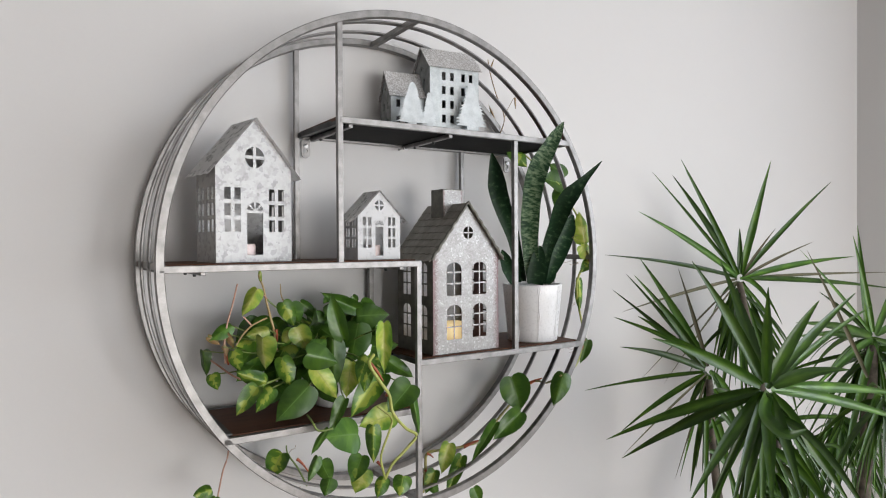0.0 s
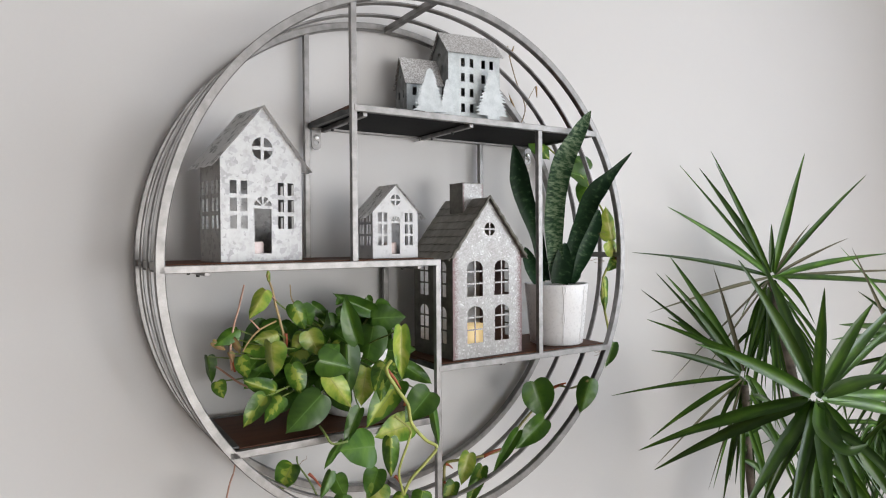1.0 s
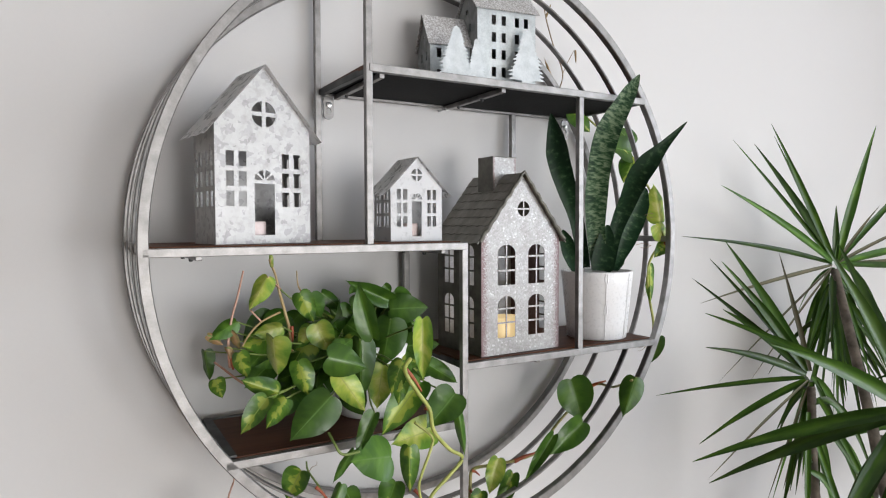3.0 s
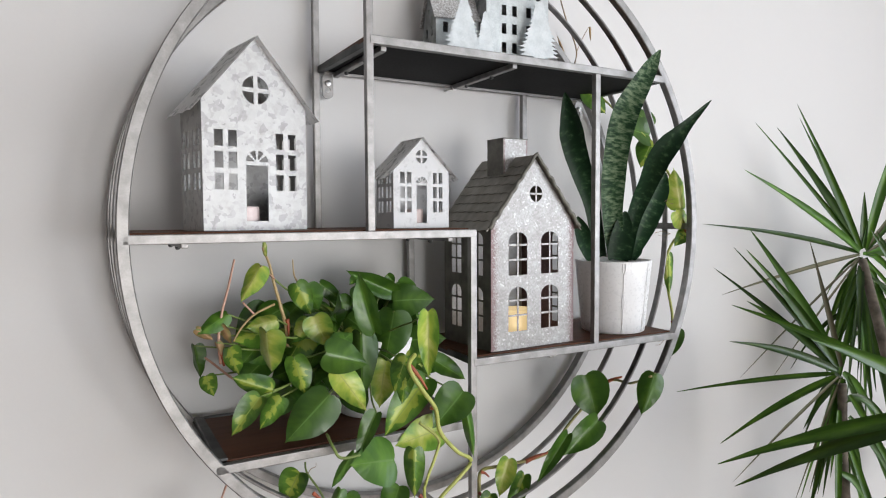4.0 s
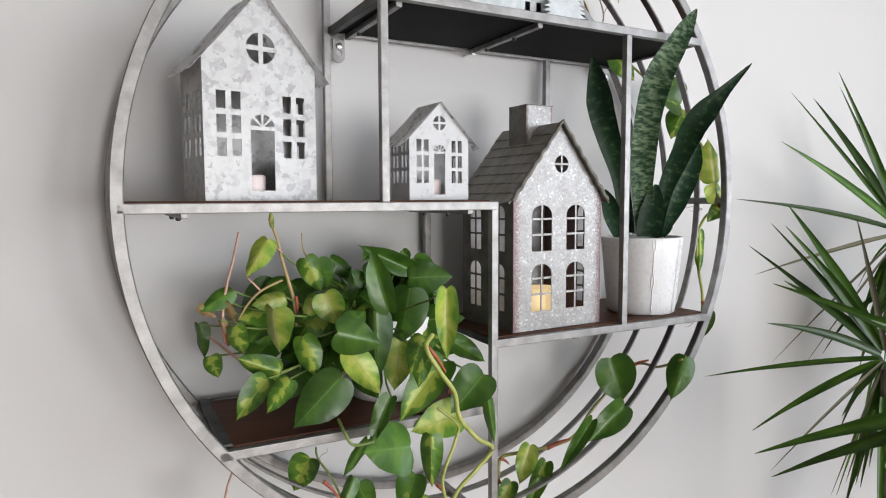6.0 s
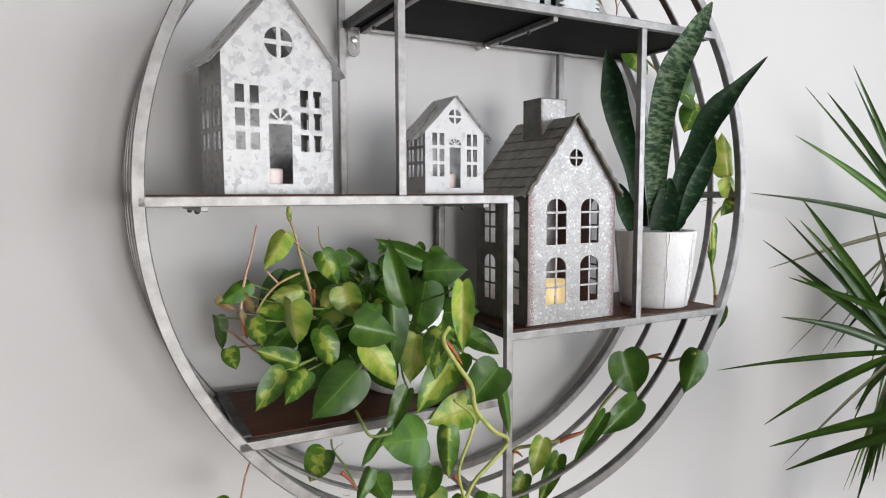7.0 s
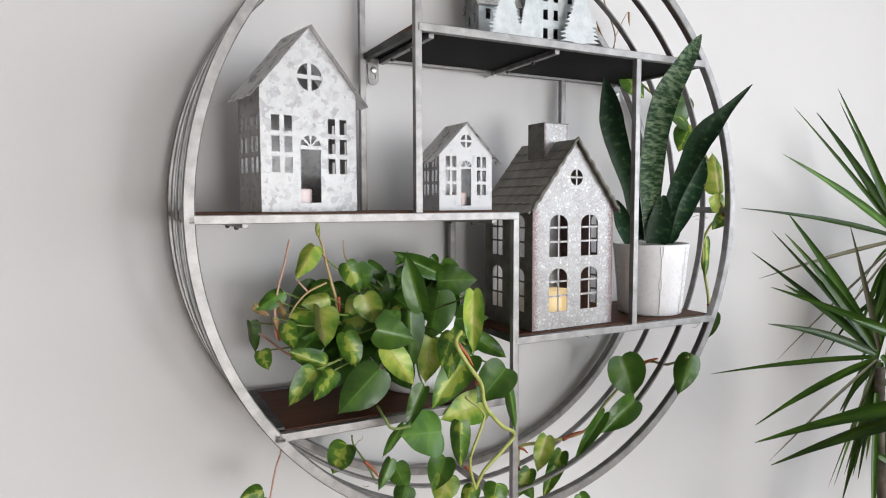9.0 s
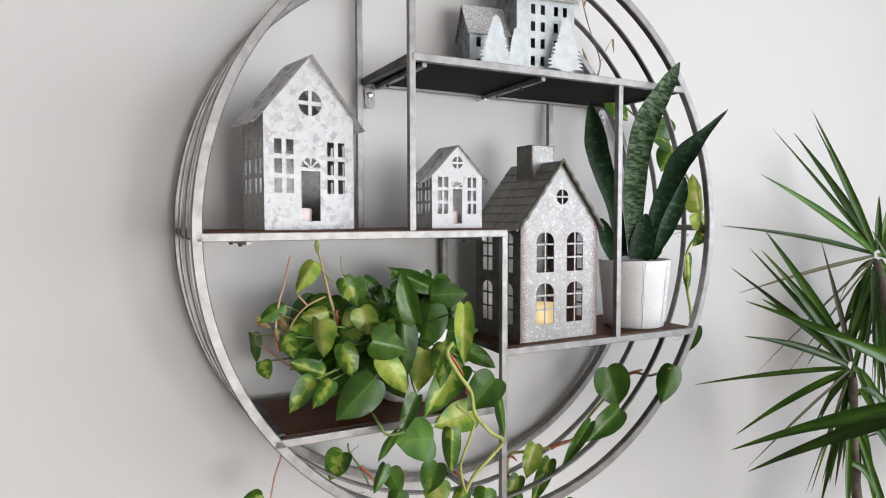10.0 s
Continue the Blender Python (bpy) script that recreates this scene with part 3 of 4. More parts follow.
yellow_stem = mottled("yellow_green_stem", (0.30, 0.34, 0.07), (0.42, 0.44, 0.12), 60.0, 0.4)
green_stem = mottled("green_stem", (0.12, 0.18, 0.04), (0.2, 0.26, 0.07), 60.0, 0.45)
olive_stem = mottled("olive_stem", (0.2, 0.2, 0.05), (0.32, 0.28, 0.1), 60.0, 0.45)
pink_stem = mottled("pink_stem", (0.46, 0.24, 0.17), (0.54, 0.33, 0.25), 60.0, 0.5)
tan_stem = mottled("tan_stem", (0.36, 0.25, 0.11), (0.46, 0.34, 0.17), 60.0, 0.5)
dry_twig = mottled("dry_twig", (0.2, 0.14, 0.08), (0.3, 0.22, 0.13), 60.0, 0.6)
red_sheath = mottled("rust_red_sheath", (0.24, 0.045, 0.02), (0.42, 0.11, 0.04), 90.0, 0.5)
bark = mottled("grey_bark", (0.06, 0.05, 0.038), (0.14, 0.115, 0.09), 40.0, 0.9, fine=120, bump_mm=2.0)


def grid_mesh(name, rows, uvs, mat):
    """A smooth sheet from rows of points, with its uv map."""
    bm = bmesh.new()
    layer = bm.loops.layers.uv.new("UVMap")
    v = [[bm.verts.new(p) for p in r] for r in rows]
    for i in range(len(v) - 1):
        for j in range(len(v[0]) - 1):
            quad = ((i, j), (i, j + 1), (i + 1, j + 1), (i + 1, j))
            f = bm.faces.new([v[a][b] for a, b in quad])
            f.smooth = True
            for loop, (a, b) in zip(f.loops, quad):
                loop[layer].uv = uvs[a][b]
    me = bpy.data.meshes.new(name)
    bm.to_mesh(me)
    bm.free()
    me.materials.append(mat)
    return me


# one side of a heart-shaped leaf: half width, place along the leaf, and where its vein leaves the midrib
SIDE = [(0.0, 0.0, 0.0), (0.1, -0.045, 0.015), (0.24, -0.062, 0.035), (0.37, -0.025, 0.065), (0.46, 0.065, 0.11), (0.505, 0.18, 0.17), (0.512, 0.31, 0.26),
        (0.485, 0.46, 0.37), (0.42, 0.6, 0.5), (0.325, 0.73, 0.64), (0.205, 0.845, 0.78), (0.1, 0.93, 0.9), (0.035, 0.975, 0.96), (0.0, 1.03, 1.0)]


def heart(fold, curl, seed, mat):
    """A heart-shaped leaf one unit long, y from stalk to tip, z its upper side."""
    rng = random.Random(seed)
    ph, lean = rng.uniform(0, 6), rng.uniform(-0.07, 0.07)
    rows, uvs = [], []
    for w, far, mid in SIDE:
        row, uv = [], []
        for j in range(-5, 6):
            s = j / 5
            y = mid + (far - mid) * abs(s) ** 1.15
            x = w * s * (1 + 0.05 * math.sin(5 * mid + ph)) + lean * y * y
            z = -fold * math.sqrt(x * x + 0.003) - curl * y * abs(y) + (0.05 * math.sin(7 * mid + ph + 2 * s) + 0.03 * math.sin(13 * mid + 2 * ph)) * s * s * w * 2
            row.append((x, y, z))
            uv.append((s, mid))
        rows.append(row)
        uvs.append(uv)
    return grid_mesh("leaf", rows, uvs, mat)


HEARTS = [[heart(f, c, 10 * k + i, philo[k]) for i, (f, c) in enumerate(((0.24, 0.12), (0.4, 0.2), (-0.3, 0.14), (0.12, 0.26)))] for k in range(4)]
leaf_rng = random.Random(5)
VIEW = Vector((-0.55, -0.75, 0.35))


def leaf(plant, base, tip, wide, tone, face=None):
    """Sets a leaf from its stalk to its tip, turned towards the light of the room."""
    base, tip = Vector(base), Vector(tip)
    y = tip - base
    length = y.length
    y.normalize()
    n = (face or VIEW) + Vector((leaf_rng.uniform(-0.2, 0.2), leaf_rng.uniform(-0.12, 0.12), leaf_rng.uniform(-0.15, 0.2)))
    x = y.cross(n).normalized()
    z = x.cross(y)
    m = Matrix((x * length * wide * 1.0, y * length * 0.98, z * length * 0.94)).transposed().to_4x4()
    m.translation = base
    ob = new("leaf", HEARTS[tone][leaf_rng.randrange(4)])
    ob.parent = plant
    ob.matrix_basis = plant.matrix_world.inverted() @ m
    return ob


def stem(plant, points, r0, r1, mat, name="stem"):
    bm = tube(points, r0, r1)
    bmesh.ops.transform(bm, matrix=plant.matrix_world.inverted(), verts=bm.verts)
    return part(name, bm, mat, plant, smooth=True)


def pot_parts(plant, r_top, r_bottom, h, mat, ribs=0, swags=0):
    prof = [(r_bottom - 0.003, 0.0), (r_bottom, 0.002)] + [(r_bottom + (r_top - r_bottom) * i / 6, 0.002 + (h - 0.004) * i / 6) for i in range(1, 7)]
    prof += [(r_top - 0.001, h), (r_top - 0.004, h), (r_top - 0.005, h - 0.002), (r_top - 0.008, h * 0.8)]
    bm = lathe(prof, 96)
    if ribs:
        for v in bm.verts:
            r = math.hypot(v.co.x, v.co.y)
            if 0.004 < v.co.z < h - 0.012 and r > r_bottom - 0.001:
                k = 1 + 0.018 * math.cos(ribs * math.atan2(v.co.y, v.co.x))
                v.co.x, v.co.y = v.co.x * k, v.co.y * k
    pot = part("pot", bm, mat, plant, "white ceramic pot", smooth=True)
    part("soil", lathe([(0.001, h * 0.84), (r_top * 0.5, h * 0.87), (r_top - 0.007, h * 0.83)], 40), soil, plant, smooth=True)
    for i in range(swags):
        a = 2 * math.pi * i / swags + 0.3
        loops = []
        for side in (-1, 1):
            pts = []
            for k in range(19):
                z = 0.003 + (h - 0.006) * k / 18
                lens = max(0.0, math.sin(math.pi * ((k + 4 * (i % 2)) % 9) / 9 * 2.2 - 0.7)) if (k + 4 * (i % 2)) % 9 < 6 else 0.0
                r = r_bottom + (r_top - r_bottom) * z / h + 0.0004
                b = a + side * (0.001 + 0.042 * lens)
                pts.append((r * math.cos(b), r * math.sin(b), z))
            part("relief_line", tube(pts, 0.0007, 0.0007, 5), mat, pot, smooth=True)
    return pot


# the philodendron on the low shelf
plant = thing("philodendron", (0.047, 0.118, LEFT_Z + 0.002), "variegated heart-leaf philodendron trailing from a white ribbed pot", "plant")
pot_parts(plant, 0.064, 0.056, 0.112, white_ceramic, ribs=36)
leaf(plant, (-0.136, 0.050, 1.458), (-0.165, 0.040, 1.417), 0.55, 2)
leaf(plant, (-0.176, 0.060, 1.398), (-0.213, 0.050, 1.379), 0.56, 0)
leaf(plant, (-0.214, 0.055, 1.383), (-0.193, 0.055, 1.367), 0.42, 3)
leaf(plant, (-0.206, 0.130, 1.349), (-0.203, 0.130, 1.302), 0.43, 0)
leaf(plant, (-0.194, 0.120, 1.309), (-0.188, 0.110, 1.283), 0.87, 1)
leaf(plant, (-0.184, 0.055, 1.386), (-0.176, 0.055, 1.357), 0.42, 3)
leaf(plant, (-0.191, 0.052, 1.365), (-0.184, 0.052, 1.338), 0.35, 3)
leaf(plant, (-0.117, 0.045, 1.388), (-0.156, 0.035, 1.385), 0.62, 2)
leaf(plant, (-0.143, 0.000, 1.382), (-0.140, 0.010, 1.325), 0.66, 2)
leaf(plant, (-0.178, 0.040, 1.359), (-0.173, 0.030, 1.326), 0.80, 1)
leaf(plant, (-0.133, 0.010, 1.307), (-0.180, 0.000, 1.328), 0.52, 1)
leaf(plant, (-0.104, 0.020, 1.343), (-0.094, 0.010, 1.294), 0.65, 1)
leaf(plant, (-0.151, 0.000, 1.304), (-0.188, -0.010, 1.267), 0.57, 1)
leaf(plant, (-0.121, 0.020, 1.295), (-0.151, 0.010, 1.264), 0.62, 1)
leaf(plant, (-0.068, -0.010, 1.298), (-0.127, -0.020, 1.251), 0.69, 0)
leaf(plant, (-0.088, 0.060, 1.432), (-0.070, 0.050, 1.389), 0.60, 1)
leaf(plant, (-0.071, 0.070, 1.427), (-0.057, 0.060, 1.394), 0.84, 0)
leaf(plant, (-0.049, 0.080, 1.428), (-0.018, 0.070, 1.403), 0.54, 0)
leaf(plant, (-0.074, 0.030, 1.391), (-0.060, 0.020, 1.351), 0.82, 2)
leaf(plant, (-0.079, 0.040, 1.388), (-0.099, 0.030, 1.363), 0.72, 2)
leaf(plant, (-0.006, -0.010, 1.372), (-0.032, -0.010, 1.448), 0.39, 0)
leaf(plant, (0.067, 0.090, 1.408), (-0.005, 0.090, 1.440), 0.36, 0)
leaf(plant, (0.014, 0.095, 1.435), (0.000, 0.095, 1.422), 0.72, 0)
leaf(plant, (0.078, 0.100, 1.421), (0.113, 0.100, 1.377), 0.64, 0)
leaf(plant, (0.061, 0.100, 1.433), (0.074, 0.100, 1.419), 0.73, 0)
leaf(plant, (0.105, 0.085, 1.385), (0.068, 0.085, 1.406), 0.50, 0)
leaf(plant, (0.086, 0.110, 1.400), (0.111, 0.110, 1.320), 0.46, 0)
leaf(plant, (0.049, 0.050, 1.386), (0.029, 0.040, 1.315), 0.73, 0)
leaf(plant, (-0.075, -0.020, 1.353), (-0.020, -0.030, 1.336), 0.72, 0)
leaf(plant, (-0.056, 0.000, 1.355), (-0.033, 0.000, 1.373), 0.98, 0)
leaf(plant, (-0.018, 0.010, 1.367), (-0.023, 0.000, 1.279), 0.42, 0)
leaf(plant, (-0.058, -0.010, 1.327), (-0.025, -0.030, 1.274), 0.51, 2)
leaf(plant, (0.027, 0.030, 1.321), (0.009, 0.020, 1.262), 0.65, 2)
leaf(plant, (0.024, -0.040, 1.342), (0.001, -0.050, 1.303), 0.67, 1)
leaf(plant, (0.022, -0.045, 1.327), (0.010, -0.055, 1.286), 0.56, 1)
leaf(plant, (0.061, -0.030, 1.394), (0.055, -0.040, 1.308), 0.31, 2)
leaf(plant, (0.107, 0.040, 1.312), (0.165, 0.040, 1.273), 0.40, 0)
leaf(plant, (0.057, -0.030, 1.305), (-0.007, -0.040, 1.245), 0.51, 1)
leaf(plant, (0.120, -0.020, 1.278), (0.070, -0.030, 1.238), 0.77, 0)
leaf(plant, (0.117, -0.030, 1.266), (0.127, -0.040, 1.187), 0.19, 0)
leaf(plant, (0.093, 0.000, 1.223), (0.024, -0.010, 1.220), 0.65, 2)
leaf(plant, (-0.020, -0.045, 1.276), (-0.051, -0.055, 1.227), 0.37, 0)
leaf(plant, (-0.003, -0.060, 1.219), (-0.057, -0.070, 1.229), 1.06, 0)
leaf(plant, (-0.052, -0.050, 1.234), (-0.087, -0.060, 1.205), 0.32, 0)
leaf(plant, (0.019, -0.070, 1.231), (0.014, -0.080, 1.172), 0.46, 1)
leaf(plant, (-0.061, 0.150, 1.141), (-0.089, 0.140, 1.104), 0.98, 1)
leaf(plant, (-0.066, -0.040, 1.188), (-0.088, -0.050, 1.155), 0.43, 0)
leaf(plant, (-0.060, -0.040, 1.179), (-0.048, -0.050, 1.144), 0.78, 0)
leaf(plant, (0.013, -0.040, 1.175), (-0.009, -0.050, 1.137), 0.78, 0)
leaf(plant, (0.013, -0.050, 1.155), (-0.007, -0.060, 1.122), 0.89, 2)
leaf(plant, (0.084, -0.055, 1.131), (0.070, -0.065, 1.103), 1.03, 1)
leaf(plant, (-0.047, -0.045, 1.150), (-0.060, -0.055, 1.128), 1.00, 0)
leaf(plant, (0.049, -0.050, 1.134), (0.029, -0.060, 1.109), 0.78, 1)
leaf(plant, (0.446, 0.100, 1.234), (0.462, 0.080, 1.158), 0.82, 0)
leaf(plant, (0.499, -0.012, 1.254), (0.463, -0.022, 1.194), 0.55, 0)
leaf(plant, (0.431, 0.050, 1.167), (0.361, 0.050, 1.119), 0.48, 0)
leaf(plant, (0.364, 0.050, 1.155), (0.302, 0.050, 1.084), 0.23, 0)
leaf(plant, (0.280, 0.100, 1.113), (0.253, 0.090, 1.058), 0.52, 2)
leaf(plant, (0.305, 0.090, 1.084), (0.260, 0.080, 1.015), 0.36, 1)
leaf(plant, (0.231, 0.080, 1.072), (0.204, 0.070, 1.034), 0.59, 1)
leaf(plant, (0.220, 0.080, 1.050), (0.235, 0.070, 1.020), 0.59, 0)
leaf(plant, (0.270, 0.000, 1.054), (0.281, -0.010, 1.023), 0.76, 0)
leaf(plant, (0.630, 0.130, 1.673), (0.572, 0.131, 1.685), 0.97, 0)
leaf(plant, (0.639, 0.130, 1.692), (0.601, 0.134, 1.722), 0.86, 0)
leaf(plant, (0.629, 0.120, 1.663), (0.596, 0.114, 1.617), 0.86, 1)
leaf(plant, (0.595, 0.020, 1.532), (0.580, 0.016, 1.601), 0.54, 2)
leaf(plant, (0.587, 0.025, 1.526), (0.609, 0.014, 1.493), 0.81, 2)
leaf(plant, (0.620, 0.025, 1.492), (0.587, 0.025, 1.466), 0.65, 1)
leaf(plant, (0.643, 0.090, 1.445), (0.641, 0.082, 1.369), 0.28, 1)
leaf(plant, (0.491, 0.150, 1.753), (0.521, 0.130, 1.709), 0.70, 1)
leaf(plant, (0.673, 0.090, 1.297), (0.648, 0.087, 1.243), 0.43, 0)
fill = random.Random(3)
for i in range(70):
    a, r = fill.uniform(0, 2 * math.pi), fill.uniform(0.02, 0.1)
    c = Vector((-0.015 + r * 1.25 * math.cos(a), 0.1 + 0.4 * r * math.sin(a), 1.345 + fill.uniform(-0.06, 0.06)))
    d = Vector((math.cos(a), math.sin(a) * 0.3 - 0.4, -0.5 + fill.uniform(-0.4, 0.7))).normalized()
    leaf(plant, c, c + d * fill.uniform(0.04, 0.062), fill.uniform(0.65, 0.9), 0 if i % 4 else 1)
heart_of_pot = Vector((0.026, 0.115, 1.329))
for o in [c for c in plant.children if c.name.startswith("leaf")][:56]:
    b = plant.matrix_world @ o.matrix_basis.translation
    if b.z > 1.27:
        q = b.lerp(heart_of_pot, 0.45)
        stem(plant, [tuple(b), tuple(b.lerp(heart_of_pot, 0.2) + Vector((0, 0.004, -0.004))), tuple(q), tuple(heart_of_pot)], 0.0011, 0.0016, green_stem, "leaf_stalk")
stem(plant, [(0.026, -0.060, 1.347), (0.011, -0.074, 1.336), (0.026, -0.078, 1.308), (0.045, -0.078, 1.281), (0.052, -0.078, 1.250), (0.076, -0.078, 1.221), (0.097, -0.078, 1.205), (0.077, -0.078, 1.185), (0.050, -0.078, 1.164), (0.037, -0.078, 1.142)], 0.0029, 0.0025, yellow_stem)
stem(plant, [(0.029, -0.066, 1.262), (0.051, -0.074, 1.241), (0.046, -0.078, 1.223), (0.033, -0.078, 1.194), (0.029, -0.078, 1.175), (0.037, -0.078, 1.142)], 0.0021, 0.0019, yellow_stem)
stem(plant, [(-0.079, -0.030, 1.255), (-0.084, -0.066, 1.252), (-0.077, -0.074, 1.240), (-0.055, -0.078, 1.241)], 0.0018, 0.0018, green_stem)
stem(plant, [(-0.168, 0.050, 1.467), (-0.175, 0.055, 1.432), (-0.182, 0.060, 1.402), (-0.187, 0.060, 1.369), (-0.185, 0.060, 1.336)], 0.0013, 0.002, pink_stem)
stem(plant, [(-0.133, 0.050, 1.481), (-0.123, 0.055, 1.457), (-0.118, 0.055, 1.434), (-0.109, 0.060, 1.404), (-0.102, 0.060, 1.376), (-0.100, 0.060, 1.350)], 0.0015, 0.0027, tan_stem)
stem(plant, [(-0.119, 0.050, 1.408), (-0.144, 0.050, 1.397), (-0.160, 0.050, 1.382), (-0.171, 0.050, 1.365)], 0.0016, 0.0012, tan_stem)
stem(plant, [(-0.136, 0.050, 1.458), (-0.127, 0.050, 1.449), (-0.118, 0.050, 1.440)], 0.0009, 0.0011, pink_stem)
stem(plant, [(-0.159, 0.050, 1.413), (-0.145, 0.050, 1.397)], 0.0011, 0.0013, pink_stem)
stem(plant, [(-0.198, 0.140, 1.335), (-0.183, 0.120, 1.323), (-0.167, 0.100, 1.309), (-0.156, 0.080, 1.303)], 0.0016, 0.0018, pink_stem)
stem(plant, [(-0.089, 0.070, 1.463), (-0.087, 0.070, 1.441), (-0.078, 0.070, 1.426)], 0.0008, 0.0014, tan_stem)
stem(plant, [(-0.048, 0.165, 1.149), (-0.046, 0.162, 1.133), (-0.030, 0.150, 1.105), (-0.017, 0.140, 1.073)], 0.0015, 0.0018, green_stem)
stem(plant, [(-0.169, 0.100, 1.220), *[(-0.173, 0.100, 1.172), (-0.182, 0.100, 1.144), (-0.192, 0.100, 1.095)]], 0.0014, 0.0014, pink_stem)
stem(plant, [(0.209, 0.090, 1.028), (0.221, 0.100, 1.072), (0.232, 0.110, 1.098), (0.274, 0.120, 1.095), (0.335, 0.125, 1.091), (0.393, 0.130, 1.097), (0.434, 0.135, 1.132), (0.472, 0.135, 1.162), (0.517, 0.130, 1.202), (0.530, 0.110, 1.212), (0.517, 0.060, 1.219), (0.493, -0.010, 1.250)], 0.0032, 0.0022, olive_stem)
stem(plant, [(0.509, 0.160, 1.759), (0.565, 0.150, 1.718), (0.616, 0.130, 1.673), (0.628, 0.110, 1.631), (0.617, 0.070, 1.598), (0.598, 0.035, 1.557), (0.601, 0.025, 1.518), (0.612, 0.025, 1.494), (0.644, 0.080, 1.469), (0.637, 0.090, 1.433), (0.648, 0.095, 1.380), (0.661, 0.095, 1.327), (0.654, 0.090, 1.286), (0.595, 0.050, 1.253), (0.501, -0.005, 1.246)], 0.0021, 0.0029, yellow_stem)
stem(plant, [(0.467, 0.210, 1.969), (0.466, 0.200, 1.935), (0.475, 0.190, 1.886), (0.500, 0.190, 1.831), (0.484, 0.190, 1.786)], 0.0011, 0.0015, dry_twig)
stem(plant, [(0.500, 0.190, 1.831), (0.513, 0.190, 1.856), (0.530, 0.190, 1.882)], 0.0009, 0.0006, dry_twig)
leaf(plant, (-0.200, 0.100, 1.118), (-0.230, 0.090, 1.118), 0.75, 1)
leaf(plant, (-0.194, 0.100, 1.104), (-0.209, 0.090, 1.079), 0.7, 1)
leaf(plant, (0.533, 0.190, 1.882), (0.531, 0.185, 1.855), 0.16, 3)
leaf(plant, (0.469, 0.205, 1.945), (0.478, 0.200, 1.972), 0.16, 3)
leaf(plant, (0.491, 0.205, 1.812), (0.463, 0.200, 1.862), 0.1, 3)


leaf(plant, (-0.130, 0.050, 1.471), (-0.134, 0.045, 1.491), 0.3, 2)
stem(plant, [(0.594, 0.030, 1.544), (0.577, 0.030, 1.548), (0.564, 0.030, 1.543)], 0.0006, 0.0003, dry_twig, "aerial_root")
stem(plant, [(0.595, 0.030, 1.543), (0.582, 0.030, 1.539), (0.569, 0.030, 1.544)], 0.0006, 0.0003, dry_twig, "aerial_root")
stem(plant, [(0.614, 0.060, 1.485), (0.592, 0.060, 1.490), (0.571, 0.060, 1.487), (0.560, 0.060, 1.492)], 0.0006, 0.0003, dry_twig, "aerial_root")
stem(plant, [(0.614, 0.060, 1.485), (0.595, 0.060, 1.481), (0.583, 0.060, 1.483)], 0.0006, 0.0003, dry_twig, "aerial_root")
stem(plant, [(0.622, 0.080, 1.391), (0.609, 0.080, 1.388), (0.602, 0.080, 1.394)], 0.0006, 0.0003, dry_twig, "aerial_root")
stem(plant, [(0.622, 0.080, 1.388), (0.608, 0.080, 1.384), (0.598, 0.080, 1.388)], 0.0006, 0.0003, dry_twig, "aerial_root")
stem(plant, [(0.621, 0.080, 1.285), (0.608, 0.080, 1.282), (0.598, 0.080, 1.288)], 0.0006, 0.0003, dry_twig, "aerial_root")
stem(plant, [(0.623, 0.080, 1.283), (0.612, 0.080, 1.276), (0.601, 0.080, 1.276)], 0.0006, 0.0003, dry_twig, "aerial_root")
stem(plant, [(-0.053, 0.140, 1.139), (-0.047, 0.140, 1.147), (-0.040, 0.140, 1.149), (-0.039, 0.140, 1.155)], 0.0006, 0.0003, dry_twig, "aerial_root")
stem(plant, [(-0.037, 0.120, 1.082), (-0.043, 0.120, 1.082), (-0.047, 0.120, 1.085)], 0.0006, 0.0003, dry_twig, "aerial_root")


def sheath(a, b, r=0.0044):
    """A dried leaf sheath at a node."""
    a, b = Vector(a), Vector(b)
    stem(plant, [tuple(a), tuple(a.lerp(b, 0.5) + Vector((0, -0.001, 0.002))), tuple(b)], r, r * 0.35, red_sheath, "sheath")


sheath((0.333, 0.124, 1.090), (0.378, 0.120, 1.099))
sheath((0.515, 0.130, 1.202), (0.541, 0.105, 1.218))
sheath((0.608, 0.022, 1.491), (0.625, 0.020, 1.494))
sheath((0.660, 0.093, 1.316), (0.663, 0.090, 1.296))
sheath((0.650, 0.088, 1.278), (0.653, 0.087, 1.289))
sheath((0.019, -0.060, 1.334), (0.041, -0.064, 1.302), 0.0034)
sheath((-0.184, 0.058, 1.354), (-0.182, 0.056, 1.334), 0.004)
sheath((-0.101, 0.057, 1.386), (-0.100, 0.056, 1.364), 0.003)
sheath((0.229, 0.106, 1.099), (0.241, 0.100, 1.090), 0.003)
sheath((0.218, 0.096, 1.071), (0.225, 0.090, 1.057), 0.003)
sheath((-0.100, -0.038, 1.190), (-0.083, -0.042, 1.168), 0.0026)
sheath((0.030, -0.062, 1.168), (0.039, -0.066, 1.153), 0.003)
sheath((0.047, -0.063, 1.279), (0.057, -0.063, 1.269), 0.0042)


